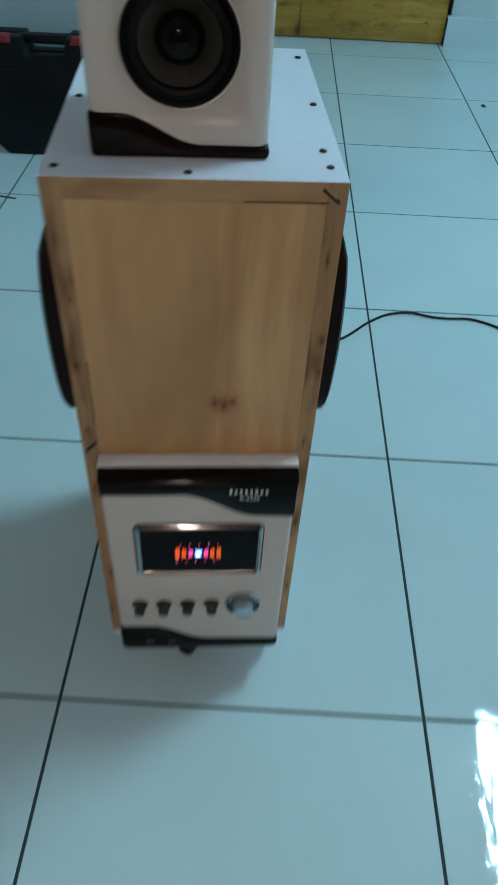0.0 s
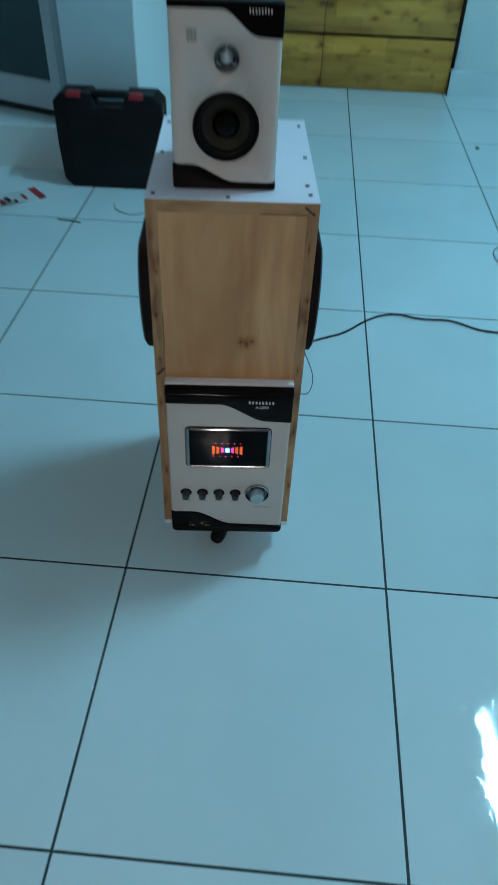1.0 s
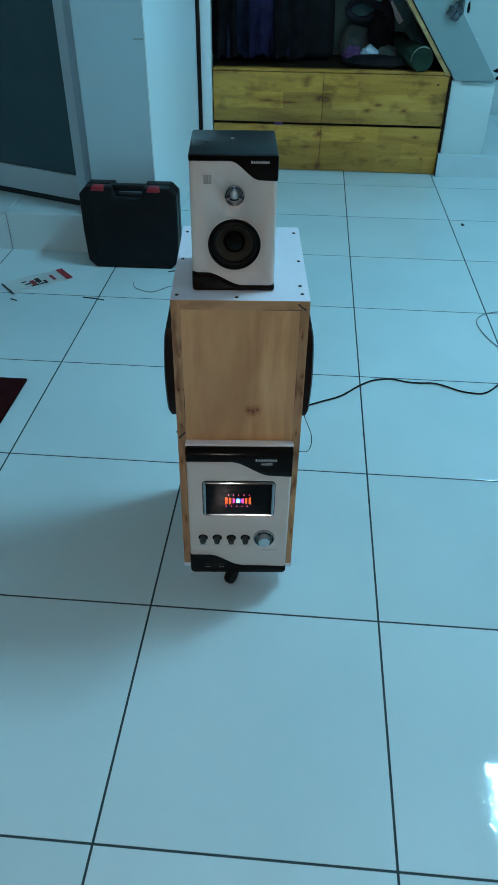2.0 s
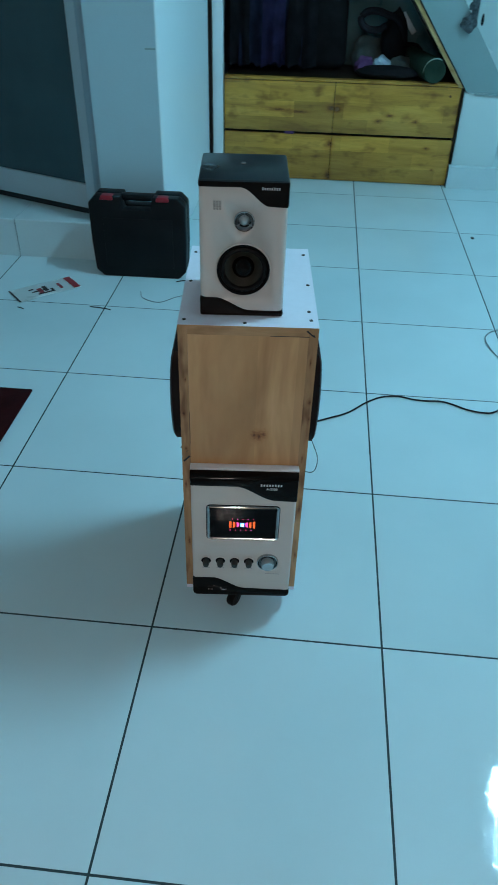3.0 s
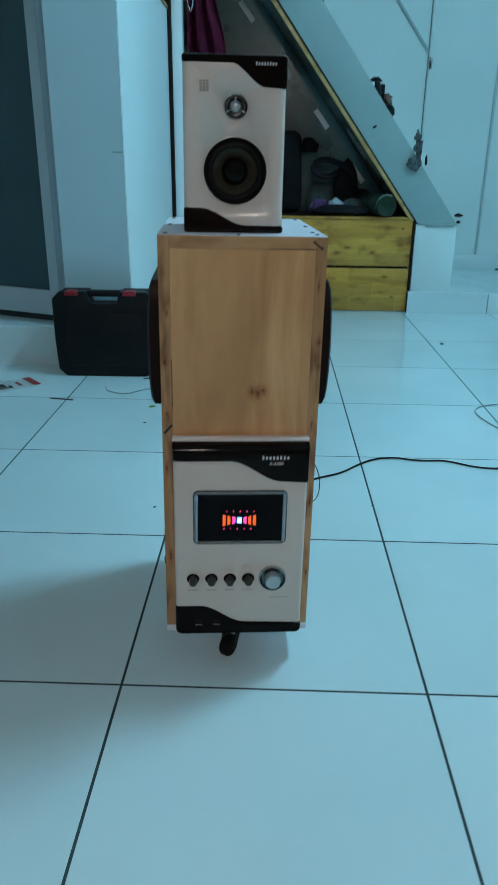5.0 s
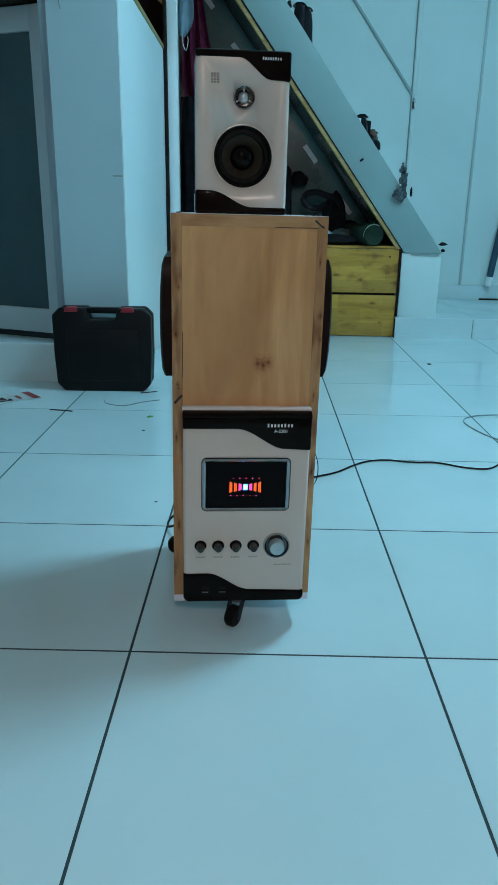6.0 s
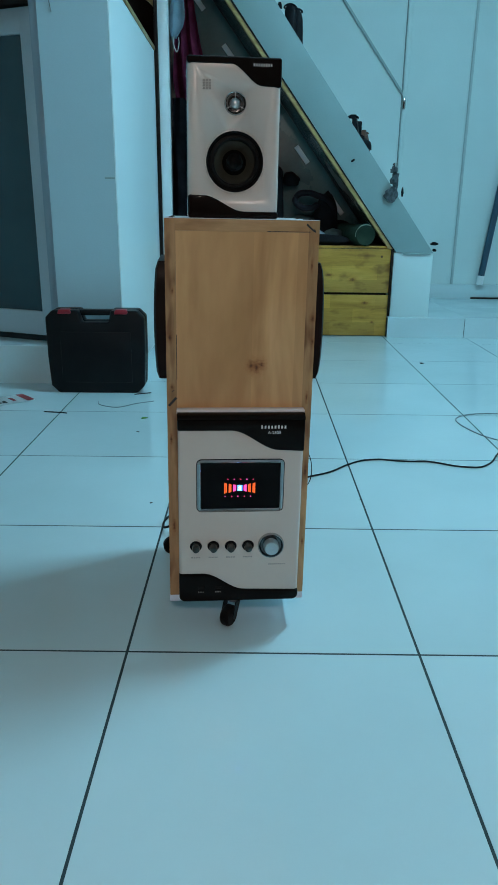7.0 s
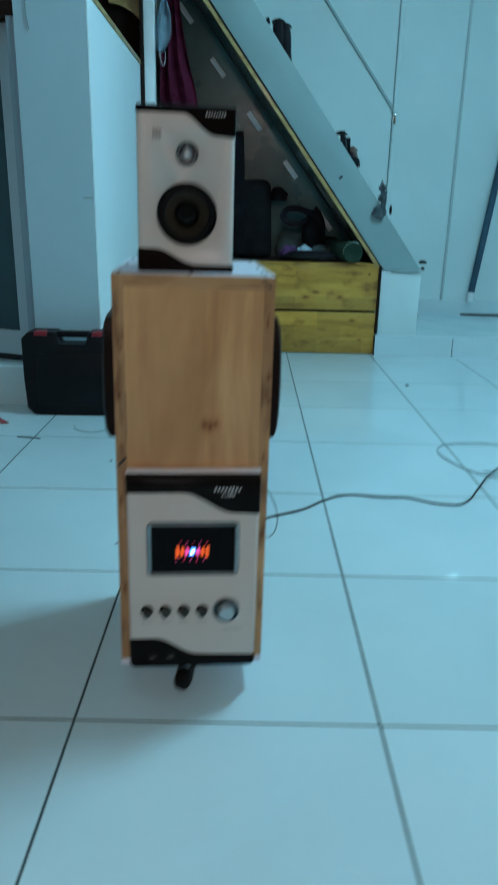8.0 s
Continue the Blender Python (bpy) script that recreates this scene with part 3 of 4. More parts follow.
part("edge_strip", boxed(1.019, 1.031, FY - 0.010, FY + 0.02, LOW_Z + 0.004, 0.512, 0.002), DARK_WOOD, wardrobe, "black edging strip")
post = plain("post", boxed(-0.312, -0.256, FY - 0.02, FY + 0.04, 0.0, TOP - 0.002, 0.004), WHITE_POST, "slim white painted post beside the wardrobe", "post", kind="structure")
plain("dark_post", boxed(-0.3315, -0.314, FY - 0.03, FY + 0.04, 0.0, TOP - 0.002, 0.002), DARK_WOOD, "narrow dark wooden strip beside the post", "trim", kind="structure")

# ---- far wall ----
plain("baseboard", boxed(1.36, X1, BACK - 0.022, BACK - 0.001, LOW_Z - 0.002, 0.222, 0.004), KERB, "pale tiled skirting along the wall", "baseboard", kind="structure")
# Solid near-black strip paints the shade of the gap under the threshold.
plain("gap_shade_strip", boxed(1.80, X1, BACK - 0.030, BACK - 0.0225, LOW_Z - 0.001, LOW_Z + 0.012), DARK_WOOD, "dark strip standing in for the shaded gap at the foot of the wall", "trim", kind="structure")
plain("wall_trim", boxed(1.648, 1.667, BACK - 0.012, BACK - 0.001, 0.222, TOP - 0.004, 0.003), TRIM, "narrow vertical strip on the wall", "trim", kind="structure")
plain("wall_conduit", boxed(1.205, 1.235, BACK - 0.016, BACK - 0.001, LOW_Z + 0.1, TOP - 0.004, 0.004), PAINT, "slim painted conduit on the wall", "conduit", kind="structure")
plain("conduit_shade", boxed(1.199, 1.2045, BACK - 0.006, BACK - 0.001, LOW_Z + 0.1, TOP - 0.004), SEAM_SHADE, "thin dark strip painted for the shade beside the conduit", "seam", kind="structure", smooth=False)
plain("loft_board", prism([(-0.500, 1.825), (-0.44, 1.815), (-0.38, 1.785), (-0.336, 1.748), (-0.336, 2.24), (-0.500, 2.24)], 3.272, 3.300), STAVE_RAIL, "yellow wooden board in the loft", "board", kind="structure", smooth=False)
# Thin strip, darker than the wall, parallel to the stairs.
plain("sloping_wall_strip", prism([(1.203, 1.485), (1.203, 1.46), (-0.20, 3.29), (-0.18, 3.29)], BACK - 0.014, BACK - 0.001), SHADE_SCRATCH_PAINT, "sloping grey-blue strip on the wall above the stairs", "trim", kind="structure")


# ---- loudspeaker cabinet ----
def fastener(parent, x, y, z, turn, r=0.0034):
    ob = part("screw", lathe([(r, 0.0), (r, 0.0006), (r * 0.75, 0.0012), (0.0, 0.0013)], 0, 0, 0, "z", 12), SCREW, parent, m=pose(x, y, z))
    part("slot", boxed(-r * 0.8, r * 0.8, -r * 0.14, r * 0.14, 0.0010, 0.0016), INK, ob, smooth=False, m=pose(0, 0, 0, 0, 0, turn))


CW, CD, CH = 0.2360, 0.338, 0.7075
LEAN = 0.55                                  # degrees by which the cabinet leans on its uneven castors
cab = thing("speaker_cabinet", "tall homemade plywood loudspeaker cabinet with a white top, on castors", "loudspeaker cabinet", pose(0.0737 - 0.0062, 0.069, 0, 0, LEAN, 5.1))
part("side_panel", boxed(0, 0.016, 0, CD, 0.070, CH - 0.0007), PLY_EDGE, cab)
part("side_panel", boxed(CW - 0.016, CW, 0, CD, 0.070, CH - 0.0007), PLY_EDGE, cab)
part("front_panel", boxed(0.0163, CW - 0.0160, 0.0004, 0.016, 0.070, CH - 0.0183), PLY, cab)
part("top_strip", boxed(0.0163, CW - 0.0160, 0.0003, 0.016, CH - 0.0181, CH - 0.0007), PLY_STRIP, cab)
part("back_panel", boxed(0.0164, CW - 0.0164, CD - 0.016, CD - 0.001, 0.070, CH - 0.001), PLY, cab, smooth=False)
part("top_panel", boxed(-0.0002, CW + 0.0002, 0.0002, CD + 0.001, CH - 0.0006, CH, 0.0002, 1), MELAMINE, cab, "white laminated board")
part("base_panel", boxed(-0.001, CW + 0.001, 0.004, CD, 0.0545, 0.0695, 0.0012), MELAMINE, cab, "white laminated board")
for k, (x, y) in enumerate(((0.010, 0.018), (0.112, 0.011), (0.224, 0.026), (0.222, 0.058), (0.226, 0.165), (0.225, 0.306), (0.010, 0.17), (0.010, 0.306))):
    fastener(cab, x, y, CH, 37 * k)
part("split", boxed(0.155, 0.222, -0.0003, 0.002, 0.6898, 0.6906), INK, cab, "dark hairline split", False)
for x, z, w, h, a in ((0.2225, 0.696, 0.017, 0.0030, 40), (0.229, 0.692, 0.006, 0.0026, 60), (0.009, 0.4235, 0.019, 0.0046, -48), (0.010, 0.4415, 0.005, 0.0018, -30)):
    part("wear_mark", boxed(-w / 2, w / 2, -0.0003, 0.001, -h / 2, h / 2, h * 0.3, 1), INK, cab, m=pose(x, 0.0, z, 0, a, 0))
part("crack", boxed(0.0158, 0.0168, -0.0003, 0.002, 0.460, 0.532), INK, cab, "dark crack along the board edge", False)

# arched black covers of the side drivers
for side in (-1, 1):
    bm = bmesh.new()
    rows = []
    for j in range(17):
        v = j / 16
        out = (0.0135 if side < 0 else 0.0105) + 0.0055 * math.sin(math.pi * min(1, v * 0.94 + 0.06)) ** 0.7
        out *= 1.0 if 0 < j < 16 else 0.85
        z = 0.457 + 0.186 * v
        inset = 0.012 * (abs(v - 0.5) * 2) ** 6
        base = 0 if side < 0 else CW
        rows.append([bm.verts.new((base + side * o, y, z)) for y, o in ((0.010 + inset, 0.0), (0.010 + inset, out * 0.8), (0.016 + inset, out), (0.19 - inset, out), (0.196 - inset, out * 0.8), (0.196 - inset, 0.0))])
    for a, b in zip(rows, rows[1:]):
        for i in range(6):
            bm.faces.new((a[i], a[(i + 1) % 6], b[(i + 1) % 6], b[i]))
    bm.faces.new(rows[0][::-1])
    bm.faces.new(rows[-1])
    bmesh.ops.recalc_face_normals(bm, faces=bm.faces)
    cover = part("side_cover", bm, COVER, cab, "arched black plastic cover")

# amplifier set into the lower front
amp = part("amplifier", boxed(0.0145, CW - 0.0165, -0.030, -0.0005, 0.084, 0.4085, 0.006, 3), CREAM, cab, "cream and black amplifier front")
AX0, AX1, AF = 0.0140, CW - 0.0160, -0.0315
AW = AX1 - AX0
top_band = [(AX0, 0.4042), (AX0, 0.3860), *ess(AX0 + 0.42 * AW, 0.3860, AX0 + 0.80 * AW, 0.3525), (AX1, 0.3505), (AX1, 0.4042)]
part("top_band", rounded(prism(top_band, AF - 0.002, -0.0008), 0.003, 2), BLACK_GLOSS, amp, "glossy black band with a curved edge")
bm = bmesh.new()
shoulder = [(-0.0010, 0.4045), (AF - 0.0019, 0.4045), (AF - 0.0021, 0.4056), (AF - 0.0012, 0.4074), (AF + 0.0030, 0.4104), (AF + 0.0085, 0.4124), (AF + 0.0150, 0.4130), (-0.0010, 0.4130)]
ends = [[bm.verts.new((x, y, z)) for y, z in shoulder] for x in (AX0, AX1)]
bm.faces.new(ends[0])
bm.faces.new(ends[1][::-1])
for j in range(len(shoulder)):
    bm.faces.new((ends[0][j], ends[1][j], ends[1][(j + 1) % len(shoulder)], ends[0][(j + 1) % len(shoulder)]))
bmesh.ops.recalc_face_normals(bm, faces=bm.faces)
part("shoulder", bm, BLACK_GLOSS, amp, "rounded glossy black shoulder")
part("ledge", boxed(AX0 - 0.001, AX1 + 0.001, -0.0165, -0.0002, 0.4100, 0.4168, 0.0014), LEDGE, amp, "white filler strip above the amplifier")
RB = 0.010
low_band = [*((AX0 + RB - RB * math.sin(k * math.pi / 12), 0.0765 + RB - RB * math.cos(k * math.pi / 12)) for k in range(7)), (AX0, 0.130), *ess(AX0 + 0.20 * AW, 0.130, AX0 + 0.54 * AW, 0.099), (AX1, 0.096), *((AX1 - RB + RB * math.cos(k * math.pi / 12), 0.0765 + RB - RB * math.sin(k * math.pi / 12)) for k in range(7))]
part("low_band", rounded(prism(low_band, AF - 0.001, -0.0008), 0.003, 2), BLACK_GLOSS, amp, "glossy black band with a curved edge")
bars("print", AX0 + 0.757 * AW, 0.3930, 0.043, 0.0056, AF - 0.0022, PALE_PRINT, amp, 8, "white maker's mark drawn as bars", 0.48)
lettering("print", "A-2300", AX0 + 0.757 * AW, 0.3836, 0.0050, AF - 0.0022, PALE_PRINT, amp, "white printed model mark")
amp.location = (0.0022, 0, -0.0026)
LX0, LX1, LZ0, LZ1 = 0.0452, 0.1880, 0.2455, 0.3365
def rounded_rect(x0, x1, z0, z1, rad, n=6):
    out = []
    for cx, cz, a0 in ((x1 - rad, z1 - rad, 0), (x0 + rad, z1 - rad, 90), (x0 + rad, z0 + rad, 180), (x1 - rad, z0 + rad, 270)):
        out += [(cx + rad * math.cos(radians(a0 + 90 * k / n)), cz + rad * math.sin(radians(a0 + 90 * k / n))) for k in range(n + 1)]
    return out


def frame_ring(x0, x1, z0, z1, rad, profile):
    """A closed frame: for each (inset, y) of the profile one rounded rectangle."""
    bm = bmesh.new()
    rings = [[bm.verts.new((x, y, z)) for x, z in rounded_rect(x0 + d, x1 - d, z0 + d, z1 - d, max(0.0008, rad - d))] for d, y in profile]
    for a, b in zip(rings, rings[1:]):
        for k in range(len(a)):
            bm.faces.new((a[k], a[(k + 1) % len(a)], b[(k + 1) % len(b)], b[k]))
    bmesh.ops.recalc_face_normals(bm, faces=bm.faces)
    return bm


brow = [(0.0, AF + 0.003), (0.0, AF - 0.0004), (0.0002, AF - 0.0006)]
for tilt in (46, 43, 40, 37, 34, -34, -37, -40, -43, -46):      # crowned outer and inner flank of the frame
    brow.append((brow[-1][0] + 0.00078 * math.cos(radians(tilt)), brow[-1][1] - 0.00078 * math.sin(radians(tilt))))
brow.append((brow[-1][0] + 0.0003, AF + 0.002))
part("bezel", frame_ring(LX0, LX1, LZ0, LZ1, 0.0075, brow), DIM_CHROME, amp, "dim chrome frame")
part("gasket", frame_ring(LX0 - 0.0012, LX1 + 0.0012, LZ0 - 0.0012, LZ1 + 0.0012, 0.0087, [(0.0, AF + 0.003), (0.0, AF + 0.0008), (0.0016, AF + 0.0008)]), RUBBER, amp, "thin black seam")
display = part("display", boxed(LX0 + 0.006, LX1 - 0.006, AF - 0.0012, AF + 0.004, LZ0 + 0.005, LZ1 - 0.005), SMOKE, amp, "smoked display pane", False)
LCX, LCZ = (LX0 + LX1) / 2 - 0.001, (LZ0 + LZ1) / 2 - 0.003
ORANGE, MAGENTA = glowing("orange_glow", (1.0, 0.14, 0.02), 1.1), glowing("magenta_glow", (1.0, 0.08, 0.40), 1.4)
BLUE, REDGLOW = glowing("blue_glow", (0.07, 0.26, 1.0), 4.5), glowing("red_glow", (1.0, 0.02, 0.12), 1.1)
for i in range(-3, 4):
    w, h = (0.0048, 0.0075 + 0.0034 * abs(i))
    x = LCX + 0.0074 * i
    mat = BLUE if i == 0 else MAGENTA if abs(i) == 1 else ORANGE
    if i == 0:
        w, h = 0.0078, 0.0100
    else:
        x += 0.0012 * (1 if i > 0 else -1)
    out, inn = (h / 2 + 0.0012, h / 2 - 0.0012) if i > 0 else (h / 2 - 0.0012, h / 2 + 0.0012)
    if i == 0:
        out = inn = h / 2
    bm = bmesh.new()
    columns = 1 if abs(i) < 2 else 2
    for c in range(columns):
        rows = 7 if columns == 2 else 1
        for r in range(rows):
            x0, x1 = x - w / 2 + w * c / columns, x - w / 2 + w * (c + 0.80 if columns == 2 else 1) / columns
            edge = [inn + (out - inn) * (v - x + w / 2) / w for v in (x0, x1)]
            lo, hi = [-1 + 2 * (r + f) / rows for f in ((0.0, 0.84) if rows > 1 else (0, 1))]
            quad = [(v, AF - d, LCZ + e * h2) for d in (0.0020, 0.0010) for v, e, h2 in ((x0, edge[0], lo), (x1, edge[1], lo), (x1, edge[1], hi), (x0, edge[0], hi))]
            q = [bm.verts.new(p) for p in quad]
            for f in ((0, 1, 2, 3), (7, 6, 5, 4), (0, 4, 5, 1), (1, 5, 6, 2), (2, 6, 7, 3), (3, 7, 4, 0)):
                bm.faces.new([q[n] for n in f])
    part("lit_bar", bm, mat, display, smooth=False)
part("lit_core", boxed(LCX - 0.0017, LCX + 0.0017, AF - 0.0028, AF - 0.0021, LCZ - 0.0022, LCZ + 0.0022), glowing("white_blue_glow", (0.30, 0.46, 1.0), 26.0), display, "bright blue-white lamp", False)
for k in range(5):
    for dz, sh in ((0.0150, 0.0), (-0.0150, 0.004)):
        part("lit_dot", lathe([(0.0010, 0.0), (0.0008, -0.0007), (0.0, -0.0008)], 0, 0, 0, count=8), REDGLOW if (k + (dz > 0)) % 2 else MAGENTA, display, m=pose(LCX - 0.020 + 0.0105 * k - sh, AF - 0.0012, LCZ + dz))
for i in range(4):
    x = 0.0430 + 0.0294 * i
    dial = part("dial", lathe([(0.0102, 0.002), (0.0102, 0.0004), (0.0094, 0.0002), (0.0, 0.0004)], x, AF, 0.182, count=28), SMOKE, amp, "small dark tone dial")
    part("rim", lathe([(0.0110, 0.002), (0.0108, -0.0003), (0.0102, -0.0005), (0.0100, 0.0008)], x, AF, 0.182, count=28), CREAM, dial)
    part("knob", lathe([(0.0068, 0.0), (0.0066, -0.0105), (0.0056, -0.0140), (0.0034, -0.0152), (0.0, -0.0155)], x, AF, 0.182, count=28), KNOB, dial, "dark translucent knob")
    bars("print", x, 0.1605, 0.016, 0.0024, AF + 0.0013, FAINT, amp, (4, 6, 4, 6)[i], "small grey label", 0.25)
volume = part("volume_dial", lathe([(0.0226, 0.002), (0.0226, -0.002), (0.0214, -0.0042), (0.0204, -0.0040), (0.0198, -0.0026)], 0.1702, AF, 0.182, count=40), CHROME, amp, "large dial in a chrome ring")
part("well", lathe([(0.0202, -0.0034), (0.0178, -0.0002), (0.0, -0.0002)], 0.1702, AF, 0.182, count=32), DARK_CHROME, volume)
part("dial_cap", lathe([(0.0132, -0.0006), (0.0127, -0.012), (0.0112, -0.015), (0.0, -0.0155)], 0.1702, AF, 0.182, count=32), SILVER, volume, "silver dial cap")
bars("print", 0.182, 0.1455, 0.030, 0.0020, AF + 0.0013, FAINT, amp, 9, "small grey label", 0.25)
for x in (0.052, 0.081):
    part("socket", boxed(x - 0.006, x + 0.006, AF - 0.0022, AF, 0.101, 0.106, 0.001, 1), RUBBER, amp)
    bars("print", x, 0.0955, 0.011, 0.002, AF - 0.0012, GREY_PRINT, amp, 4, "small dim label")

# castors
def castor(x, y, turn):
    c = part("castor", lathe([(0.017, 0.0), (0.017, -0.003), (0.011, -0.005), (0.010, -0.011), (0.0, -0.012)], 0, 0, 0.0555, "z", 20), STEEL, cab, "small black swivel castor", m=pose(x, y, x * math.tan(radians(LEAN)), 0, 0, turn))
    for s in (-1, 1):
        part("fork", rounded(prism([(-0.008, 0.047), (0.010, 0.047), (0.020, 0.022), (0.014, 0.014), (0.007, 0.018)], s * 0.012 - 0.001, s * 0.012 + 0.001), 0.0006, 1), CABLE, c)
    wheel = lathe([(0.0, -0.008), (0.012, -0.0085), (0.017, -0.0085), (0.0195, -0.005), (0.0195, 0.005), (0.017, 0.0085), (0.012, 0.0085), (0.0, 0.008)], 0.014, 0, 0.0195, "y", 28)
    part("wheel", wheel, RUBBER, c, "black rubber wheel")


castor(0.112, 0.020, 236)
castor(0.011, 0.300, 186)
castor(CW - 0.035, 0.285, 70)
part("speaker_lead", tube([(CW - 0.03, CD + 0.004, 0.262), (CW + 0.02, CD + 0.008, 0.268), (0.284, 0.290, 0.240), (0.296, 0.288, 0.198), (0.288, 0.290, 0.160), (0.258, 0.33, 0.130), (CW - 0.04, CD + 0.003, 0.122)], 0.0009, 6), CABLE, cab, "thin black lead")

# ---- satellite loudspeaker ----
SW, SD, SH = 0.140, 0.147, 0.225
sat = thing("satellite_speaker", "small cream and black loudspeaker standing on the white cabinet top", "loudspeaker", pose(0.107, 0.108, CH - 0.0004, 0, 0.4, 5.6))
body = part("body", boxed(0.0008, SW - 0.0008, 0.001, SD, 0.004, SH - 0.002, 0.009, 4), CREAM, sat)
cap = [(0, SH), (0, SH * 0.952), *ess(SW * 0.46, SH * 0.952, SW * 0.80, SH * 0.825), (SW, SH * 0.82), (SW, SH)]
part("top_cap", rounded(prism(cap, -0.0008, SD + 0.0008), 0.004, 3), CAP, sat, "blue-black top with a curved front edge")
part("front_band", rounded(prism([(x * 0.985 + 0.001, z - 0.002 if z > SH * 0.99 else z + 0.0008) for x, z in cap], -0.0016, 0.002), 0.0008, 1), BLACK_GLOSS, sat, "glossy black front band")
foot = [(0, 0), (0, SH * 0.152), *ess(SW * 0.17, SH * 0.152, SW * 0.62, SH * 0.048), (SW, SH * 0.046), (SW, 0)]
part("base", rounded(prism(foot, -0.0008, SD + 0.0008), 0.004, 3), BASE_GLOSS, sat, "glossy black base with a curved front edge")
WX, WZ = SW * 0.51, SH * 0.362
TZ = SH * 0.722
carve(body, lathe([(0.0, -0.02), (0.0428, -0.02), (0.0428, 0.055), (0.0, 0.055)], WX, 0.0, WZ, count=64), lathe([(0.0, -0.02), (0.0152, -0.02), (0.0152, 0.014), (0.0, 0.014)], WX, 0.0, TZ, count=40))
woofer = part("woofer", lathe([(0.0433, 0.006), (0.0433, 0.0004), (0.0424, -0.0008), (0.0410, 0.0002), (0.0395, 0.0030), (0.0380, 0.0042)], WX, 0.0, WZ, count=64), RUBBER, sat)
part("trim_ring", lathe([(0.0433, 0.004), (0.0434, 0.0002), (0.0440, -0.0006), (0.0452, -0.0004), (0.0458, 0.004)], WX, 0.0, WZ, count=64), CREAM, woofer, "thin cream ring")
part("surround", lathe([(0.0388, 0.0042), (0.0375, 0.0016), (0.0345, 0.0006), (0.0318, 0.0018), (0.0305, 0.0062)], WX, 0.0, WZ, count=64), RUBBER, woofer)
part("cone", lathe([(0.0308, 0.0060), (0.026, 0.0098), (0.0165, 0.0165)], WX, 0.0, WZ, count=56), CONE, woofer, "dark olive paper cone")
part("dust_cap", lathe([(0.0185, 0.0160), (0.0178, 0.0118), (0.0152, 0.0072), (0.0112, 0.0038), (0.006, 0.0019), (0.0, 0.0013)], WX, 0.0, WZ, count=40), CAP_GLOSS, woofer, "shiny black dust cap")
tweeter = part("tweeter", lathe([(0.0164, 0.003), (0.0164, -0.0010), (0.0156, -0.0024), (0.0146, -0.0020), (0.0140, 0.0005), (0.0120, 0.0045), (0.0095, 0.0062)], WX, 0.001, TZ, count=48), CHROME, sat, "chrome tweeter ring")
part("gasket", lathe([(0.0172, 0.003), (0.0172, 0.0002), (0.0163, 0.0002)], WX, 0.001, TZ, count=40), RUBBER, tweeter)
part("well", lathe([(0.0130, 0.0048), (0.0, 0.0066)], WX, 0.001, TZ, count=32), DARK_CHROME, tweeter)
part("dome", lathe([(0.0084, 0.0064), (0.0079, 0.0036), (0.0062, 0.0010), (0.0034, -0.0006), (0.0, -0.0011)], WX, 0.001, TZ, count=32), DOME, tweeter, "silver dome")
for a in (90, 210, 330):
    part("spoke", boxed(0.0070, 0.0146, -0.0022, -0.0006, -0.0007, 0.0007), SILVER, tweeter, smooth=False, m=pose(WX, 0.0015, TZ, 0, -a, 0))
emblem = bmesh.new()
for i in range(3):
    for j in range(4):
        box(emblem, SW * 0.165 + 0.0043 * i, SW * 0.165 + 0.0043 * i + 0.0036, -0.0001, 0.0012, SH * 0.80 + 0.0036 * j, SH * 0.80 + 0.0036 * j + 0.0029)
part("emblem", emblem, FAINT, sat, "faint grey emblem", False)
bars("print", SW * 0.80, SH * 0.952, 0.029, 0.0040, -0.0018, PALE_PRINT, sat, 8, "white maker's mark drawn as bars", 0.48)
bars("print", SW * 0.50, 0, 0.010, 0.009, 0, GREY_PRINT, sat, 1, "small pale mark").matrix_basis = pose(0, SD * 0.62, SH + 0.0004, -90, 0, 0)

# ---- tool case ----
case = thing("tool_case", "black moulded plastic tool case with red latches, standing on the floor", "tool case", pose(-0.6145, 1.775, 0, 0, 0, 1.0))
KW, KH, KD = 0.392, 0.335, 0.108
CH_UP, CH_LOW = 0.028, 0.030
shell = [(CH_LOW + 0.006, 0), (KW - CH_LOW - 0.006, 0), (KW - 0.006, CH_LOW), (KW, KH * 0.45), (KW, KH - CH_UP), (KW - CH_UP, KH), (KW - 0.132, KH), (KW - 0.142, KH - 0.048), (0.142, KH - 0.048), (0.132, KH), (CH_UP, KH), (0, KH - CH_UP), (0, KH * 0.45), (0.006, CH_LOW)]
for y0, y1 in ((0.0, KD * 0.49), (KD * 0.51, KD)):
    part("shell", rounded(prism(shell, y0, y1), 0.007, 3, 25), CASE, case)
part("panel", boxed(0.055, KW - 0.055, -0.0018, 0.01, 0.045, KH - 0.085, 0.0016), CASE, case, "shallow raised panel")
part("handle", boxed(0.112, KW - 0.112, KD * 0.30, KD * 0.70, KH - 0.024, KH - 0.001, 0.008, 3), CASE, case)
for x in (0.078, KW - 0.090):
    part("latch", rounded(prism([(x - 0.028, KH - 0.014), (x + 0.024, KH - 0.014), (x + 0.027, KH - 0.004), (x + 0.018, KH + 0.004), (x - 0.022, KH + 0.004)], -0.003, 0.034), 0.003, 2), RED, case, "dark red plastic latch")

# ---- things on the floor ----
leaf = thing("leaflet", "white paper wrapper with red and black print on the tiles", "leaflet", pose(-0.839, 1.478, 0.0012, 0, 0, 42))
bm = bmesh.new()
rows = []
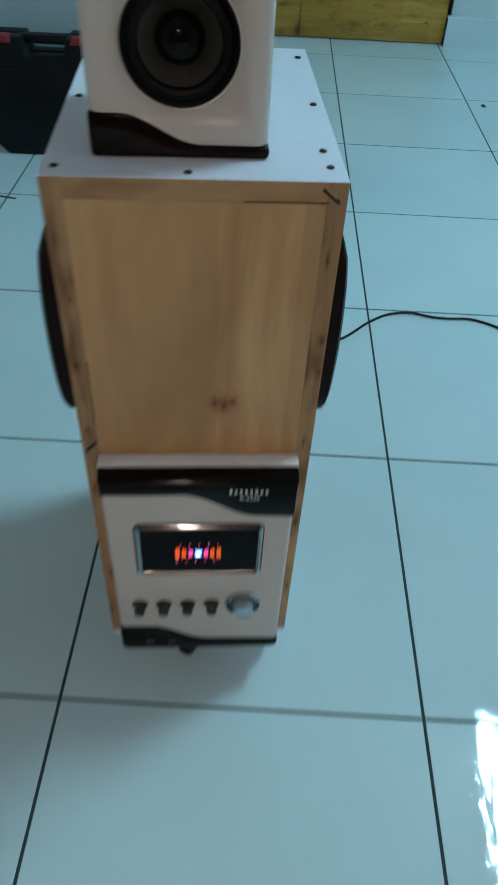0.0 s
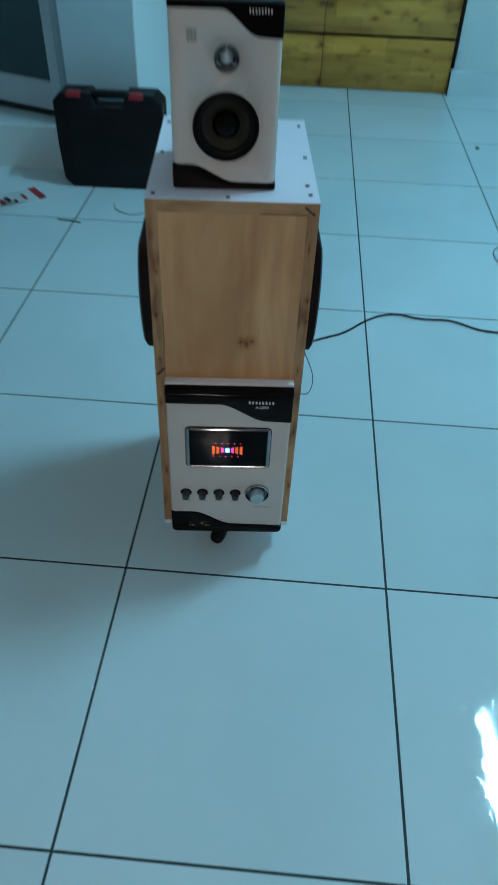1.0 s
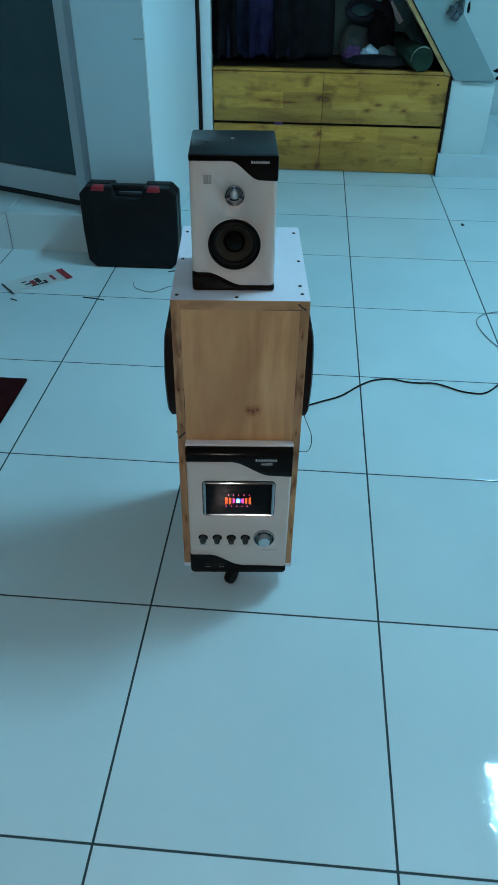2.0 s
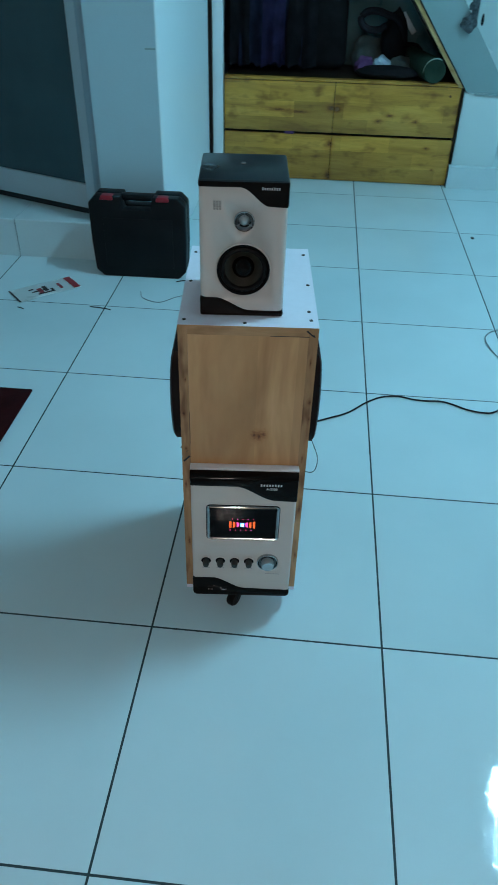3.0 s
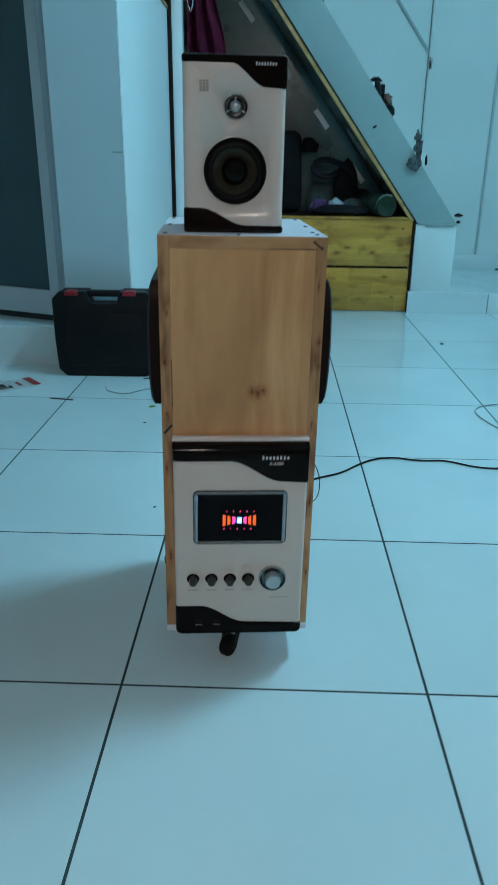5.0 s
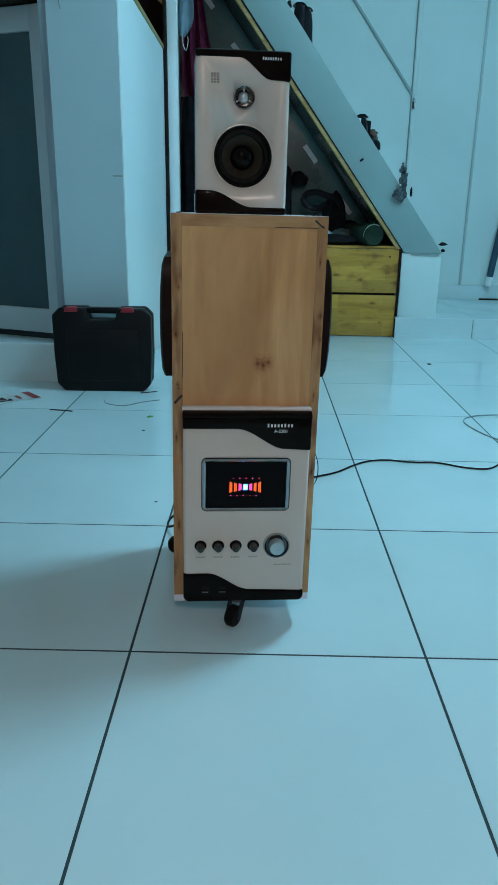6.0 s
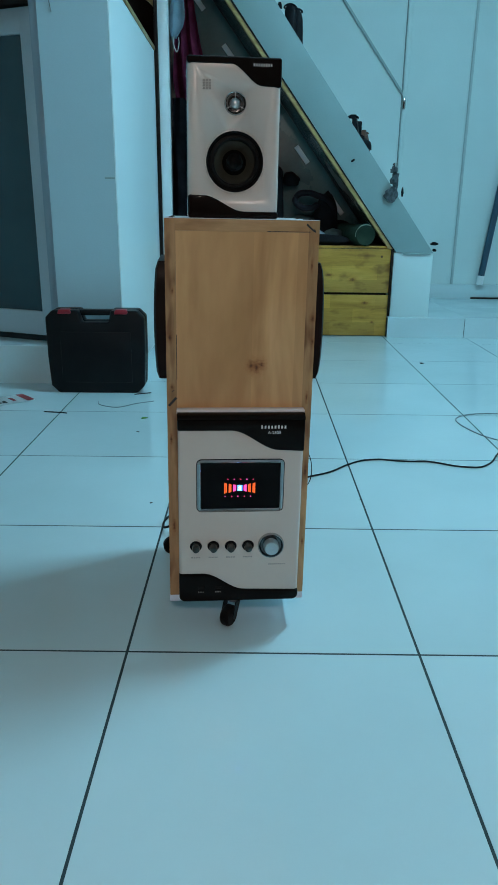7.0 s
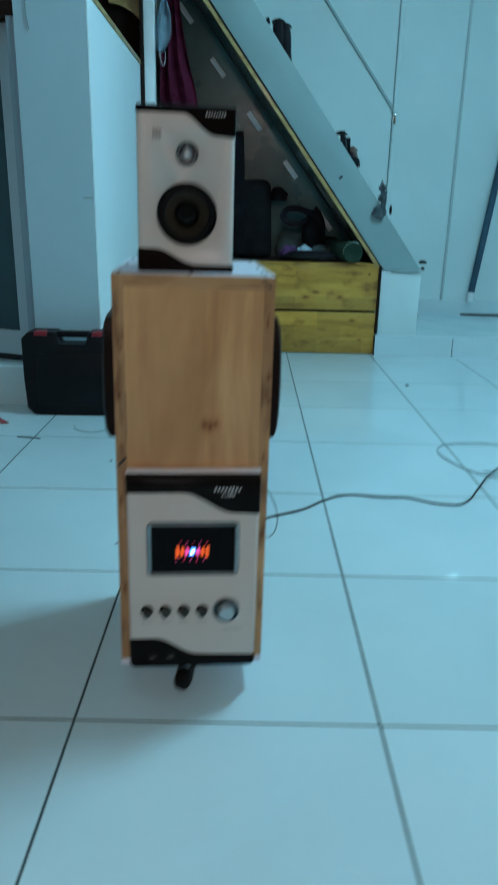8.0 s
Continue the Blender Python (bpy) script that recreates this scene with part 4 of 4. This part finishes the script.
for i in range(15):
    u = i / 14
    rows.append([bm.verts.new((0.265 * u, 0.118 * w, 0.0012 + 0.0008 * math.sin(5 * u + w))) for w in (0, 0.25, 0.5, 0.75, 1.0)])
for a, b in zip(rows, rows[1:]):
    for k in range(4):
        bm.faces.new((a[k], b[k], b[k + 1], a[k + 1]))
bmesh.ops.solidify(bm, geom=bm.faces[:], thickness=0.0006)
bmesh.ops.recalc_face_normals(bm, faces=bm.faces)
part("paper", bm, PAPER, leaf)
for x0, x1, y0, y1, mat in ((0.235, 0.262, 0.004, 0.114, RED), (0.0, 0.007, 0.0, 0.118, INK), (0.075, 0.135, 0.05, 0.058, INK), (0.09, 0.15, 0.022, 0.030, INK), (0.10, 0.118, 0.03, 0.075, RED), (0.125, 0.142, 0.04, 0.085, INK), (0.07, 0.09, 0.075, 0.083, INK), (0.188, 0.20, 0.03, 0.08, RED), (0.15, 0.16, 0.02, 0.05, INK)):
    part("print", boxed(x0, x1, y0, y1, 0.0016, 0.0030), mat, leaf, smooth=False)

plain("floor_mat", boxed(-1.35, -0.575, 0.30, 0.876, 0.0, 0.008, 0.003), MAT, "dark brown woven mat lying on the tiles", "mat")
plain("power_cable", tube([(0.110, 0.412, 0.11), (0.06, 0.44, 0.05), (0.006, 0.48, 0.008), (0.020, 0.57, 0.004), (0.16, 0.70, 0.004), (0.36, 0.826, 0.004), (0.435, 0.872, 0.004), (0.495, 0.936, 0.004), (0.545, 0.975, 0.004), (0.60, 0.988, 0.004), (0.645, 0.974, 0.005), (0.69, 0.972, 0.004), (0.735, 0.975, 0.004), (0.77, 0.963, 0.004), (0.813, 0.938, 0.004), (0.857, 0.927, 0.004), (0.894, 0.932, 0.004), (0.936, 0.972, 0.006), (0.972, 1.03, 0.012), (1.08, 1.19, 0.02), (1.30, 1.42, 0.004), (1.8, 1.7, 0.004), (2.6, 1.8, 0.004)], 0.0028, 8), CABLE, "black power cable lying over the tiles", "cable")
plain("wire_loop", tube([(1.05, 1.22, 0.003), (1.18, 1.16, 0.003), (1.28, 1.30, 0.004), (1.22, 1.49, 0.004), (1.05, 1.51, 0.004), (0.955, 1.44, 0.004), (0.965, 1.31, 0.004), (1.03, 1.19, 0.004), (1.2, 1.08, 0.004)], 0.0021, 6), GREY_WIRE, "thin grey wire in a loose loop on the tiles", "wire")
plain("thin_wire", tube([(-0.392, 1.641, 0.002), (-0.37, 1.585, 0.002), (-0.30, 1.555, 0.002), (-0.24, 1.61, 0.002), (-0.175, 1.652, 0.002)], 0.0016, 6), GREY_WIRE, "short curved grey wire on the tiles", "wire")
for x, y, l, a in ((-0.515, 1.475, 0.088, -10), (-0.235, 1.768, 0.07, 25), (-0.82, 1.435, 0.03, -25)):
    plain("cable_offcut", tube([(-l / 2, 0, 0.002), (0, 0.002, 0.002), (l / 2, 0, 0.002)], 0.0022, 6, 3), CABLE, "short black cable offcut on the tiles", "offcut", pose(x, y, 0, 0, 0, a), group="offcuts on the floor")
for k, (x, y, r) in enumerate(((-0.175, 1.25, 0.006), (-0.047, 0.642, 0.0045), (1.056, 2.437, 0.014), (0.499, 0.679, 0.004))):
    plain("dirt_speck", lump(r, r * 0.6, r * 0.25, k, 0.4, 2), INK, "small dark crumb on the tiles", "crumb", pose(x, y, 0, 0, 0, 50 * k), group="crumbs on the floor")
plain("green_scrap", lump(0.012, 0.007, 0.003, 4, 0.4, 2), mottled("green_scrap", (0.05, 0.22, 0.03), (0.10, 0.34, 0.05), 30, 0.6), "small green scrap on the tiles", "scrap", pose(-0.178, 1.414, 0, 0, 0, 20))

# ---- clothes and bundles in the wardrobe ----
SHELF = 0.528
plain("clothes_rail", tube([(-0.25, 3.55, 1.98), (-0.05, 3.55, 1.98), (0.05, 3.55, 1.80 + 0.18), (0.1, 3.55, 1.98)], 0.012, 10), STEEL, "steel rail across the wardrobe", "rail")
for k, (x, w, top, h, mat, name, d) in enumerate(((-0.20, 0.10, 1.32, 0.76, CHARCOAL, "dark jacket", 3.48), (-0.10, 0.13, 1.30, 0.74, NAVY, "navy trousers", 3.50), (0.00, 0.09, 1.28, 0.72, PURPLE, "purple shirt", 3.46), (0.08, 0.12, 1.32, 0.76, NAVY, "navy trousers", 3.52),
                                            (0.15, 0.12, 1.20, 0.64, CHARCOAL, "dark skirt", 3.48), (0.04, 0.3, 1.25, 0.70, CHARCOAL, "dark coat", 3.66))):
    plain("hanging_garment", sheet(w * 1.15, h, 16, 12, 0.018, 0.008, k * 1.7, 0.25, 1.6), mat, name + " hanging in the wardrobe", "garment", pose(x, d - 0.10, top), group="garments in the wardrobe")
plain("maroon_garment", drape([(2.12, -0.195, -0.165), (1.86, -0.215, -0.140), (1.61, -0.242, -0.100), (1.42, -0.252, -0.052), (1.30, -0.235, -0.040)], 0.022, 5.0, 3.1), MAROON, "maroon garment hanging in the wardrobe", "garment", pose(0, 3.40, 0))
mask = thing("face_mask", "pale blue face mask hanging by its loops from the post", "face mask", pose(-0.215, 3.26, 1.70))
part("pleats", drape([(0.145, 0.000, 0.022), (0.09, -0.022, 0.040), (0.0, -0.040, 0.046), (-0.06, -0.040, 0.034), (-0.10, -0.034, 0.004)], 0.012, 3.0, 2.0, 0.003), SKY, mask)
part("ear_loop", tube([(-0.02, 0, -0.10), (-0.015, 0, -0.14), (0.0, 0, -0.17), (0.012, 0, -0.13), (0.01, 0, -0.10)], 0.0022, 6), PALE_PRINT, mask)
part("ear_loop", tube([(-0.03, 0, 0.085), (-0.034, 0, 0.13), (-0.036, 0, 0.17)], 0.0022, 6), PALE_PRINT, mask)

plain("backpack", rounded(boxed(-0.112, 0.112, -0.085, 0.085, 0, 0.452), 0.050, 4), BLACK_CLOTH, "black backpack standing on the wardrobe shelf", "backpack", pose(0.288, 3.58, SHELF, 0, -2, 4))
plain("dark_pouch", lump(0.055, 0.04, 0.045, 23, 0.25), BLACK_CLOTH, "small dark pouch hanging beside the backpack", "pouch", pose(0.435, 3.60, 0.865))
plain("rolled_cloth", lump(0.070, 0.06, 0.175, 31, 0.22), BLACK_CLOTH, "rolled black cloth on the wardrobe shelf", "cloth", pose(0.660, 3.54, SHELF))
plain("canvas_sack", lump(0.10, 0.06, 0.10, 9, 0.25), CANVAS, "grey canvas bundle on the wardrobe shelf", "bundle", pose(0.53, 3.61, SHELF))
plain("strap", tube([(0.600, 3.50, 0.755), (0.560, 3.49, 0.735), (0.500, 3.48, 0.740), (0.462, 3.48, 0.775), (0.485, 3.49, 0.815), (0.545, 3.50, 0.822), (0.600, 3.50, 0.806), (0.655, 3.50, 0.786), (0.695, 3.51, 0.720), (0.700, 3.52, 0.62), (0.690, 3.52, 0.545)], 0.018, 8), CHARCOAL, "thick black strap over the bundle", "strap")
# Added lump: makes the shaded zone behind the strap read as black.
plain("shelf_shade_lump", lump(0.20, 0.045, 0.085, 41, 0.25), BLACK_CLOTH, "low black lump added to darken the back of the wardrobe shelf", "bundle", pose(0.66, 3.62, SHELF))
plain("folded_cloth", lump(0.165, 0.085, 0.036, 2, 0.14), BLACK_CLOTH, "dark folded cloth on the wardrobe shelf", "cloth", pose(0.62, 3.345, SHELF))
plain("printed_bag", lump(0.055, 0.045, 0.048, 12, 0.35), PINK, "crumpled pink and purple printed bag", "bag", pose(0.505, 3.47, SHELF))
plain("clear_bag", lump(0.055, 0.045, 0.050, 15, 0.4), mottled("crinkled_plastic", (0.28, 0.40, 0.48), (0.46, 0.58, 0.66), 25, 0.15, 0.1, 0.5), "crinkled pale blue plastic bag", "bag", pose(0.595, 3.46, SHELF))
plain("grey_cloth", lump(0.065, 0.045, 0.055, 17, 0.35), CANVAS, "small folded grey cloth", "cloth", pose(0.703, 3.46, SHELF))
roll = thing("rolled_mat", "rolled dark green foam mat lying on the wardrobe shelf", "rolled mat", pose(0.862, 3.222, SHELF + 0.060, 0, 0, 14))
part("roll", lathe([(0.0, 0.010), (0.030, 0.008), (0.050, 0.003), (0.056, 0.0), (0.060, 0.006), (0.060, 0.55), (0.0, 0.55)], 0, 0, 0, count=32), GREEN, roll)
part("rim", tube([(0.0585 * math.cos(radians(a)), -0.001 + 0.012 * (a - 60) / 130, 0.0585 * math.sin(radians(a))) for a in range(60, 191, 10)], 0.0035, 6, 2), RIM, roll, "pale folded edge")
plain("purple_scrap", lump(0.028, 0.004, 0.014, 6, 0.4, 2), PINK, "scrap of purple cloth caught in the drawer gap", "scrap", pose(0.115, FY + 0.004, 0.244))

# ---- things on the stairs ----
def shoe(x, y, z, turn, tall, upper, toe, k=1.0):
    s = thing("shoe", "dark worn high shoe standing on the stairs", "shoe", pose(x, y, z, 0, 0, turn), group="shoes on the stairs")
    bm = bmesh.new()
    rings = []
    for u, w, h in ((-0.120, 0.020, 0.75), (-0.112, 0.032, 0.97), (-0.085, 0.037, 1.0), (-0.045, 0.037, 0.97), (-0.020, 0.037, 0.80), (0.015, 0.039, 0.62), (0.055, 0.042, 0.50), (0.090, 0.040, 0.42), (0.114, 0.028, 0.34), (0.122, 0.012, 0.26)):
        ring = []
        for j in range(13):
            a = math.pi * j / 12
            c = math.cos(a)
            crease = 1 + 0.05 * noise.noise(Vector((u * 40, c * 3, tall * 9)))
            ring.append(bm.verts.new((k * u, k * w * crease * math.copysign(abs(c) ** 0.7, c), 0.018 + (tall * h * crease - 0.018) * math.sin(a) ** 0.55)))
        rings.append(ring)
    for p, q in zip(rings, rings[1:]):
        for j in range(13):
            bm.faces.new((p[j], p[(j + 1) % 13], q[(j + 1) % 13], q[j]))
    bm.faces.new(rings[0][::-1])
    bm.faces.new(rings[-1])
    bmesh.ops.recalc_face_normals(bm, faces=bm.faces)
    part("upper", bm, upper, s)
    part("collar", tube([(k * (-0.075 + 0.036 * math.cos(j * 0.698)), k * 0.030 * math.sin(j * 0.698), tall * 0.975 + 0.004 * math.cos(j * 1.4)) for j in range(10)], 0.0045, 6, 3), upper, s)
    part("tongue", boxed(-0.018 * k, 0.012 * k, -0.018 * k, 0.018 * k, tall * 0.62, tall * 1.08, 0.006), upper, s, m=pose(-0.012 * k, 0, 0))
    part("toe_cap", lump(0.034 * k, 0.036 * k, 0.024, 5.0 + tall, 0.1), toe, s, m=pose(0.088 * k, 0, 0.014))
    for j in range(4):
        u = -0.012 + 0.020 * j
        h = tall * (0.80 - 0.10 * j) + 0.002
        part("lace", tube([(k * u, -0.020 * k, h - 0.008), (k * (u + 0.004), 0, h), (k * u, 0.020 * k, h - 0.008)], 0.0025, 5, 3), CABLE, s)
    sole = [(k * 0.126 * math.cos(a) * (1.0 if math.cos(a) > 0 else 0.98), k * (0.040 + 0.005 * math.cos(a)) * math.sin(a)) for a in (2 * math.pi * j / 20 for j in range(20))]
    base = prism(sole, 0.0, 0.022)
    bmesh.ops.transform(base, matrix=Matrix(((1, 0, 0, 0), (0, 0, 1, 0), (0, 1, 0, 0), (0, 0, 0, 1))), verts=base.verts)
    part("sole", rounded(base, 0.003, 2), SOLE, s)


BROWN_TOE = mottled("brown_scuffed_leather", (0.10, 0.055, 0.040), (0.19, 0.11, 0.085), 30, 0.5)
for i, x, y, turn, tall, upper, toe, k in ((7, 0.405, 3.40, 84, 0.205, SHOE, SHOE, 1.10), (7, 0.437, 3.42, 88, 0.190, SHOE, SHOE, 1.0), (4, 0.778, 3.40, 80, 0.195, SHOE, SHOE, 1.05), (4, 0.812, 3.39, -74, 0.165, SHOE, SHOE, 1.05), (4, 0.838, 3.375, -104, 0.122, BROWN_TOE, SHOE, 0.75)):
    shoe(x, y, STEP_0 + RISE * i, turn, tall, upper, toe, k)
plain("stair_chip", lump(0.014, 0.008, 0.02, 3, 0.5, 2), SHOE, "dark scrap on the stair side", "scrap", pose(0.335, FY + 0.01, 1.735), group="scraps by the stairs")
plain("stair_chip", lump(0.012, 0.004, 0.007, 5, 0.5, 2), SHOE, "dark scrap stuck to the stair side", "scrap", pose(0.768, FY - 0.013, 0.985, 0, -35, 0), group="scraps by the stairs")
plain("stair_chip", lump(0.006, 0.005, 0.03, 7, 0.4, 2), SHOE, "dark scrap on the stair side", "scrap", pose(1.056, FY - 0.007, 0.80), group="scraps by the stairs")
plain("stair_chip", lump(0.012, 0.008, 0.010, 9, 0.4, 2), SHOE, "dark scrap on the stair side", "scrap", pose(1.268, 3.23, 0.500), group="scraps by the stairs")
rag = thing("hanging_rag", "grey speckled rag hanging from the side board of the stairs", "rag", pose(0.985, 3.205, 0.0))
part("cord", tube([(0.010, 0.0, 0.948), (0.014, 0.006, 0.966), (0.010, 0.012, 0.978), (0.006, 0.016, 0.966)], 0.0022, 6), CABLE, rag)
rag_cloth = bmesh.new()
for dx, dz, sx, sz, tilt, seed in ((0.010, 0.925, 0.017, 0.020, 0, 4), (0.013, 0.865, 0.022, 0.040, 12, 9), (-0.018, 0.783, 0.032, 0.048, 34, 15), (0.022, 0.835, 0.010, 0.030, -10, 19)):
    blob = lump(sx, 0.016, sz, seed, 0.7)
    bmesh.ops.transform(blob, matrix=pose(dx, 0, dz, 0, tilt, 0), verts=blob.verts)
    scrap = bpy.data.meshes.new("scrap")
    blob.to_mesh(scrap)
    blob.free()
    rag_cloth.from_mesh(scrap)
part("cloth", rag_cloth, SPECKLED, rag)
plain("clasp", rounded(prism([(1.208, 1.375), (1.226, 1.375), (1.228, 1.425), (1.222, 1.445), (1.210, 1.445)], BACK - 0.030, BACK - 0.0165), 0.003, 2), CHROME, "small chrome clasp on the painted conduit", "clasp")
plain("stair_chip", lump(0.022, 0.01, 0.012, 8, 0.5, 2), SHOE, "dark scrap lying at the end of the stair side", "scrap", pose(1.262, 3.225, 0.535), group="scraps by the stairs")
pole = thing("pole", "dark blue pole with a pale end leaning on the far wall", "pole", pose(1.846, BACK - 0.05, 0.2225, 0, 6.5, 0))
part("shaft", lathe([(0.023, 0.06), (0.023, 1.6), (0.0, 1.602)], 0, 0, 0, "z", 14), mottled("dark_blue_paint", (0.02, 0.06, 0.10), (0.03, 0.09, 0.14), 6, 0.4), pole)
part("ferrule", lathe([(0.0, 0.0), (0.024, 0.002), (0.0245, 0.065), (0.0, 0.066)], 0, 0, 0, "z", 14), WHITE_POST, pole)


# ---- tube lamps ----
def tube_lamp(name, label, m, length, width, tint, power):
    lamp = thing(name, label, "lamp", m)
    part("housing", boxed(-width / 2, width / 2, -length / 2 - 0.02, length / 2 + 0.02, 0.012, 0.06, 0.006), WHITE_POST, lamp)
    part("diffuser", boxed(-width / 2 + 0.008, width / 2 - 0.008, -length / 2, length / 2, -0.012, 0.011, 0.008), glowing(name + "_glow", tint, power), lamp, "glowing white diffuser")
    return lamp


tube_lamp("side_tube_lamp", "bright cool white tube lamp below the ceiling", pose(1.70, 1.08, 3.10), 0.74, 0.09, TINT_A, TUBE_A)
tube_lamp("rear_lamp", "compact warm white lamp hanging from the ceiling", pose(0.33, -2.75, 2.20, 0, 0, 90), 0.12, 0.09, TINT_B, LAMP_B)
for x, y in ((1.70, 1.08), (0.33, -2.75)):
    plain("lamp_hanger", boxed(x - 0.01, x + 0.01, y - 0.01, y + 0.01, 3.16 if y > 0 else 2.26, TOP), STEEL, "steel hanger of a tube lamp", "hanger", group="lamp hangers")


# ---- tiles ----
def tile_mesh(name, sx, sy, sz, material):
    bm = boxed(-sx / 2, sx / 2, -sy / 2, sy / 2, -sz, 0.0, 0.0011, 2)
    me = bpy.data.meshes.new(name)
    bm.to_mesh(me)
    bm.free()
    me.materials.append(material)
    return me


def lay(name, me, parent, m):
    ob = new(name, me)
    ob.parent = parent
    ob.matrix_basis = m


GAP = 0.0040
square = tile_mesh("tile", 0.5 - GAP, 0.5 - GAP, 0.008, TILE)
for i in range(-5, 6):
    for j in range(-6, 7):
        lay("tile", square, floor, pose(0.5 * i + 0.25, 0.5 * j + 0.25, 0.0003 * noise.noise((i * 1.7, j * 2.3, 0.5)), 0, 0, 90 * ((i * 3 + j * 5) % 4)))
west_top = tile_mesh("sill_tile", 0.5 - GAP, 0.32, 0.008, KERB)
west_front = tile_mesh("kerb_tile", 0.5 - GAP, STEP_Z - 0.003, 0.008, KERB)
for i in range(-5, -1):
    lay("kerb_tile", west_front, platform_w, pose(0.5 * i + 0.25, KERB_Y, (STEP_Z - 0.003) / 2, 90, 0, 0))
    lay("sill_tile", west_top, platform_w, pose(0.5 * i + 0.25, KERB_Y + 0.165, STEP_Z))
lay("kerb_tile", tile_mesh("kerb_tile", 0.5 - GAP - 0.34, STEP_Z - 0.003, 0.008, KERB), platform_w, pose(-0.42, KERB_Y + 0.0015, (STEP_Z - 0.003) / 2, 90, 0, 0))
east_top = tile_mesh("step_tile", 0.4994, 0.4994, 0.008, KERB)
first_top = tile_mesh("step_tile", 0.4614, 0.4994, 0.008, KERB)
east_front = tile_mesh("kerb_tile", 0.5 - GAP, LOW_Z - 0.003, 0.008, KERB)
lay("kerb_tile", tile_mesh("kerb_tile", 0.459, LOW_Z - 0.003, 0.008, KERB), platform_e, pose(1.2485, 3.2, (LOW_Z - 0.003) / 2, 90, 0, 0))
for i in range(2, 6):
    if i > 2:
        lay("kerb_tile", east_front, platform_e, pose(0.5 * i + 0.25 - 0.02, 3.2, (LOW_Z - 0.003) / 2, 90, 0, 0))
    for j in range(2):
        lay("step_tile", first_top if i == 2 else east_top, platform_e, pose(1.249 if i == 2 else 0.5 * i + 0.23, 3.458 + 0.5 * j, LOW_Z))
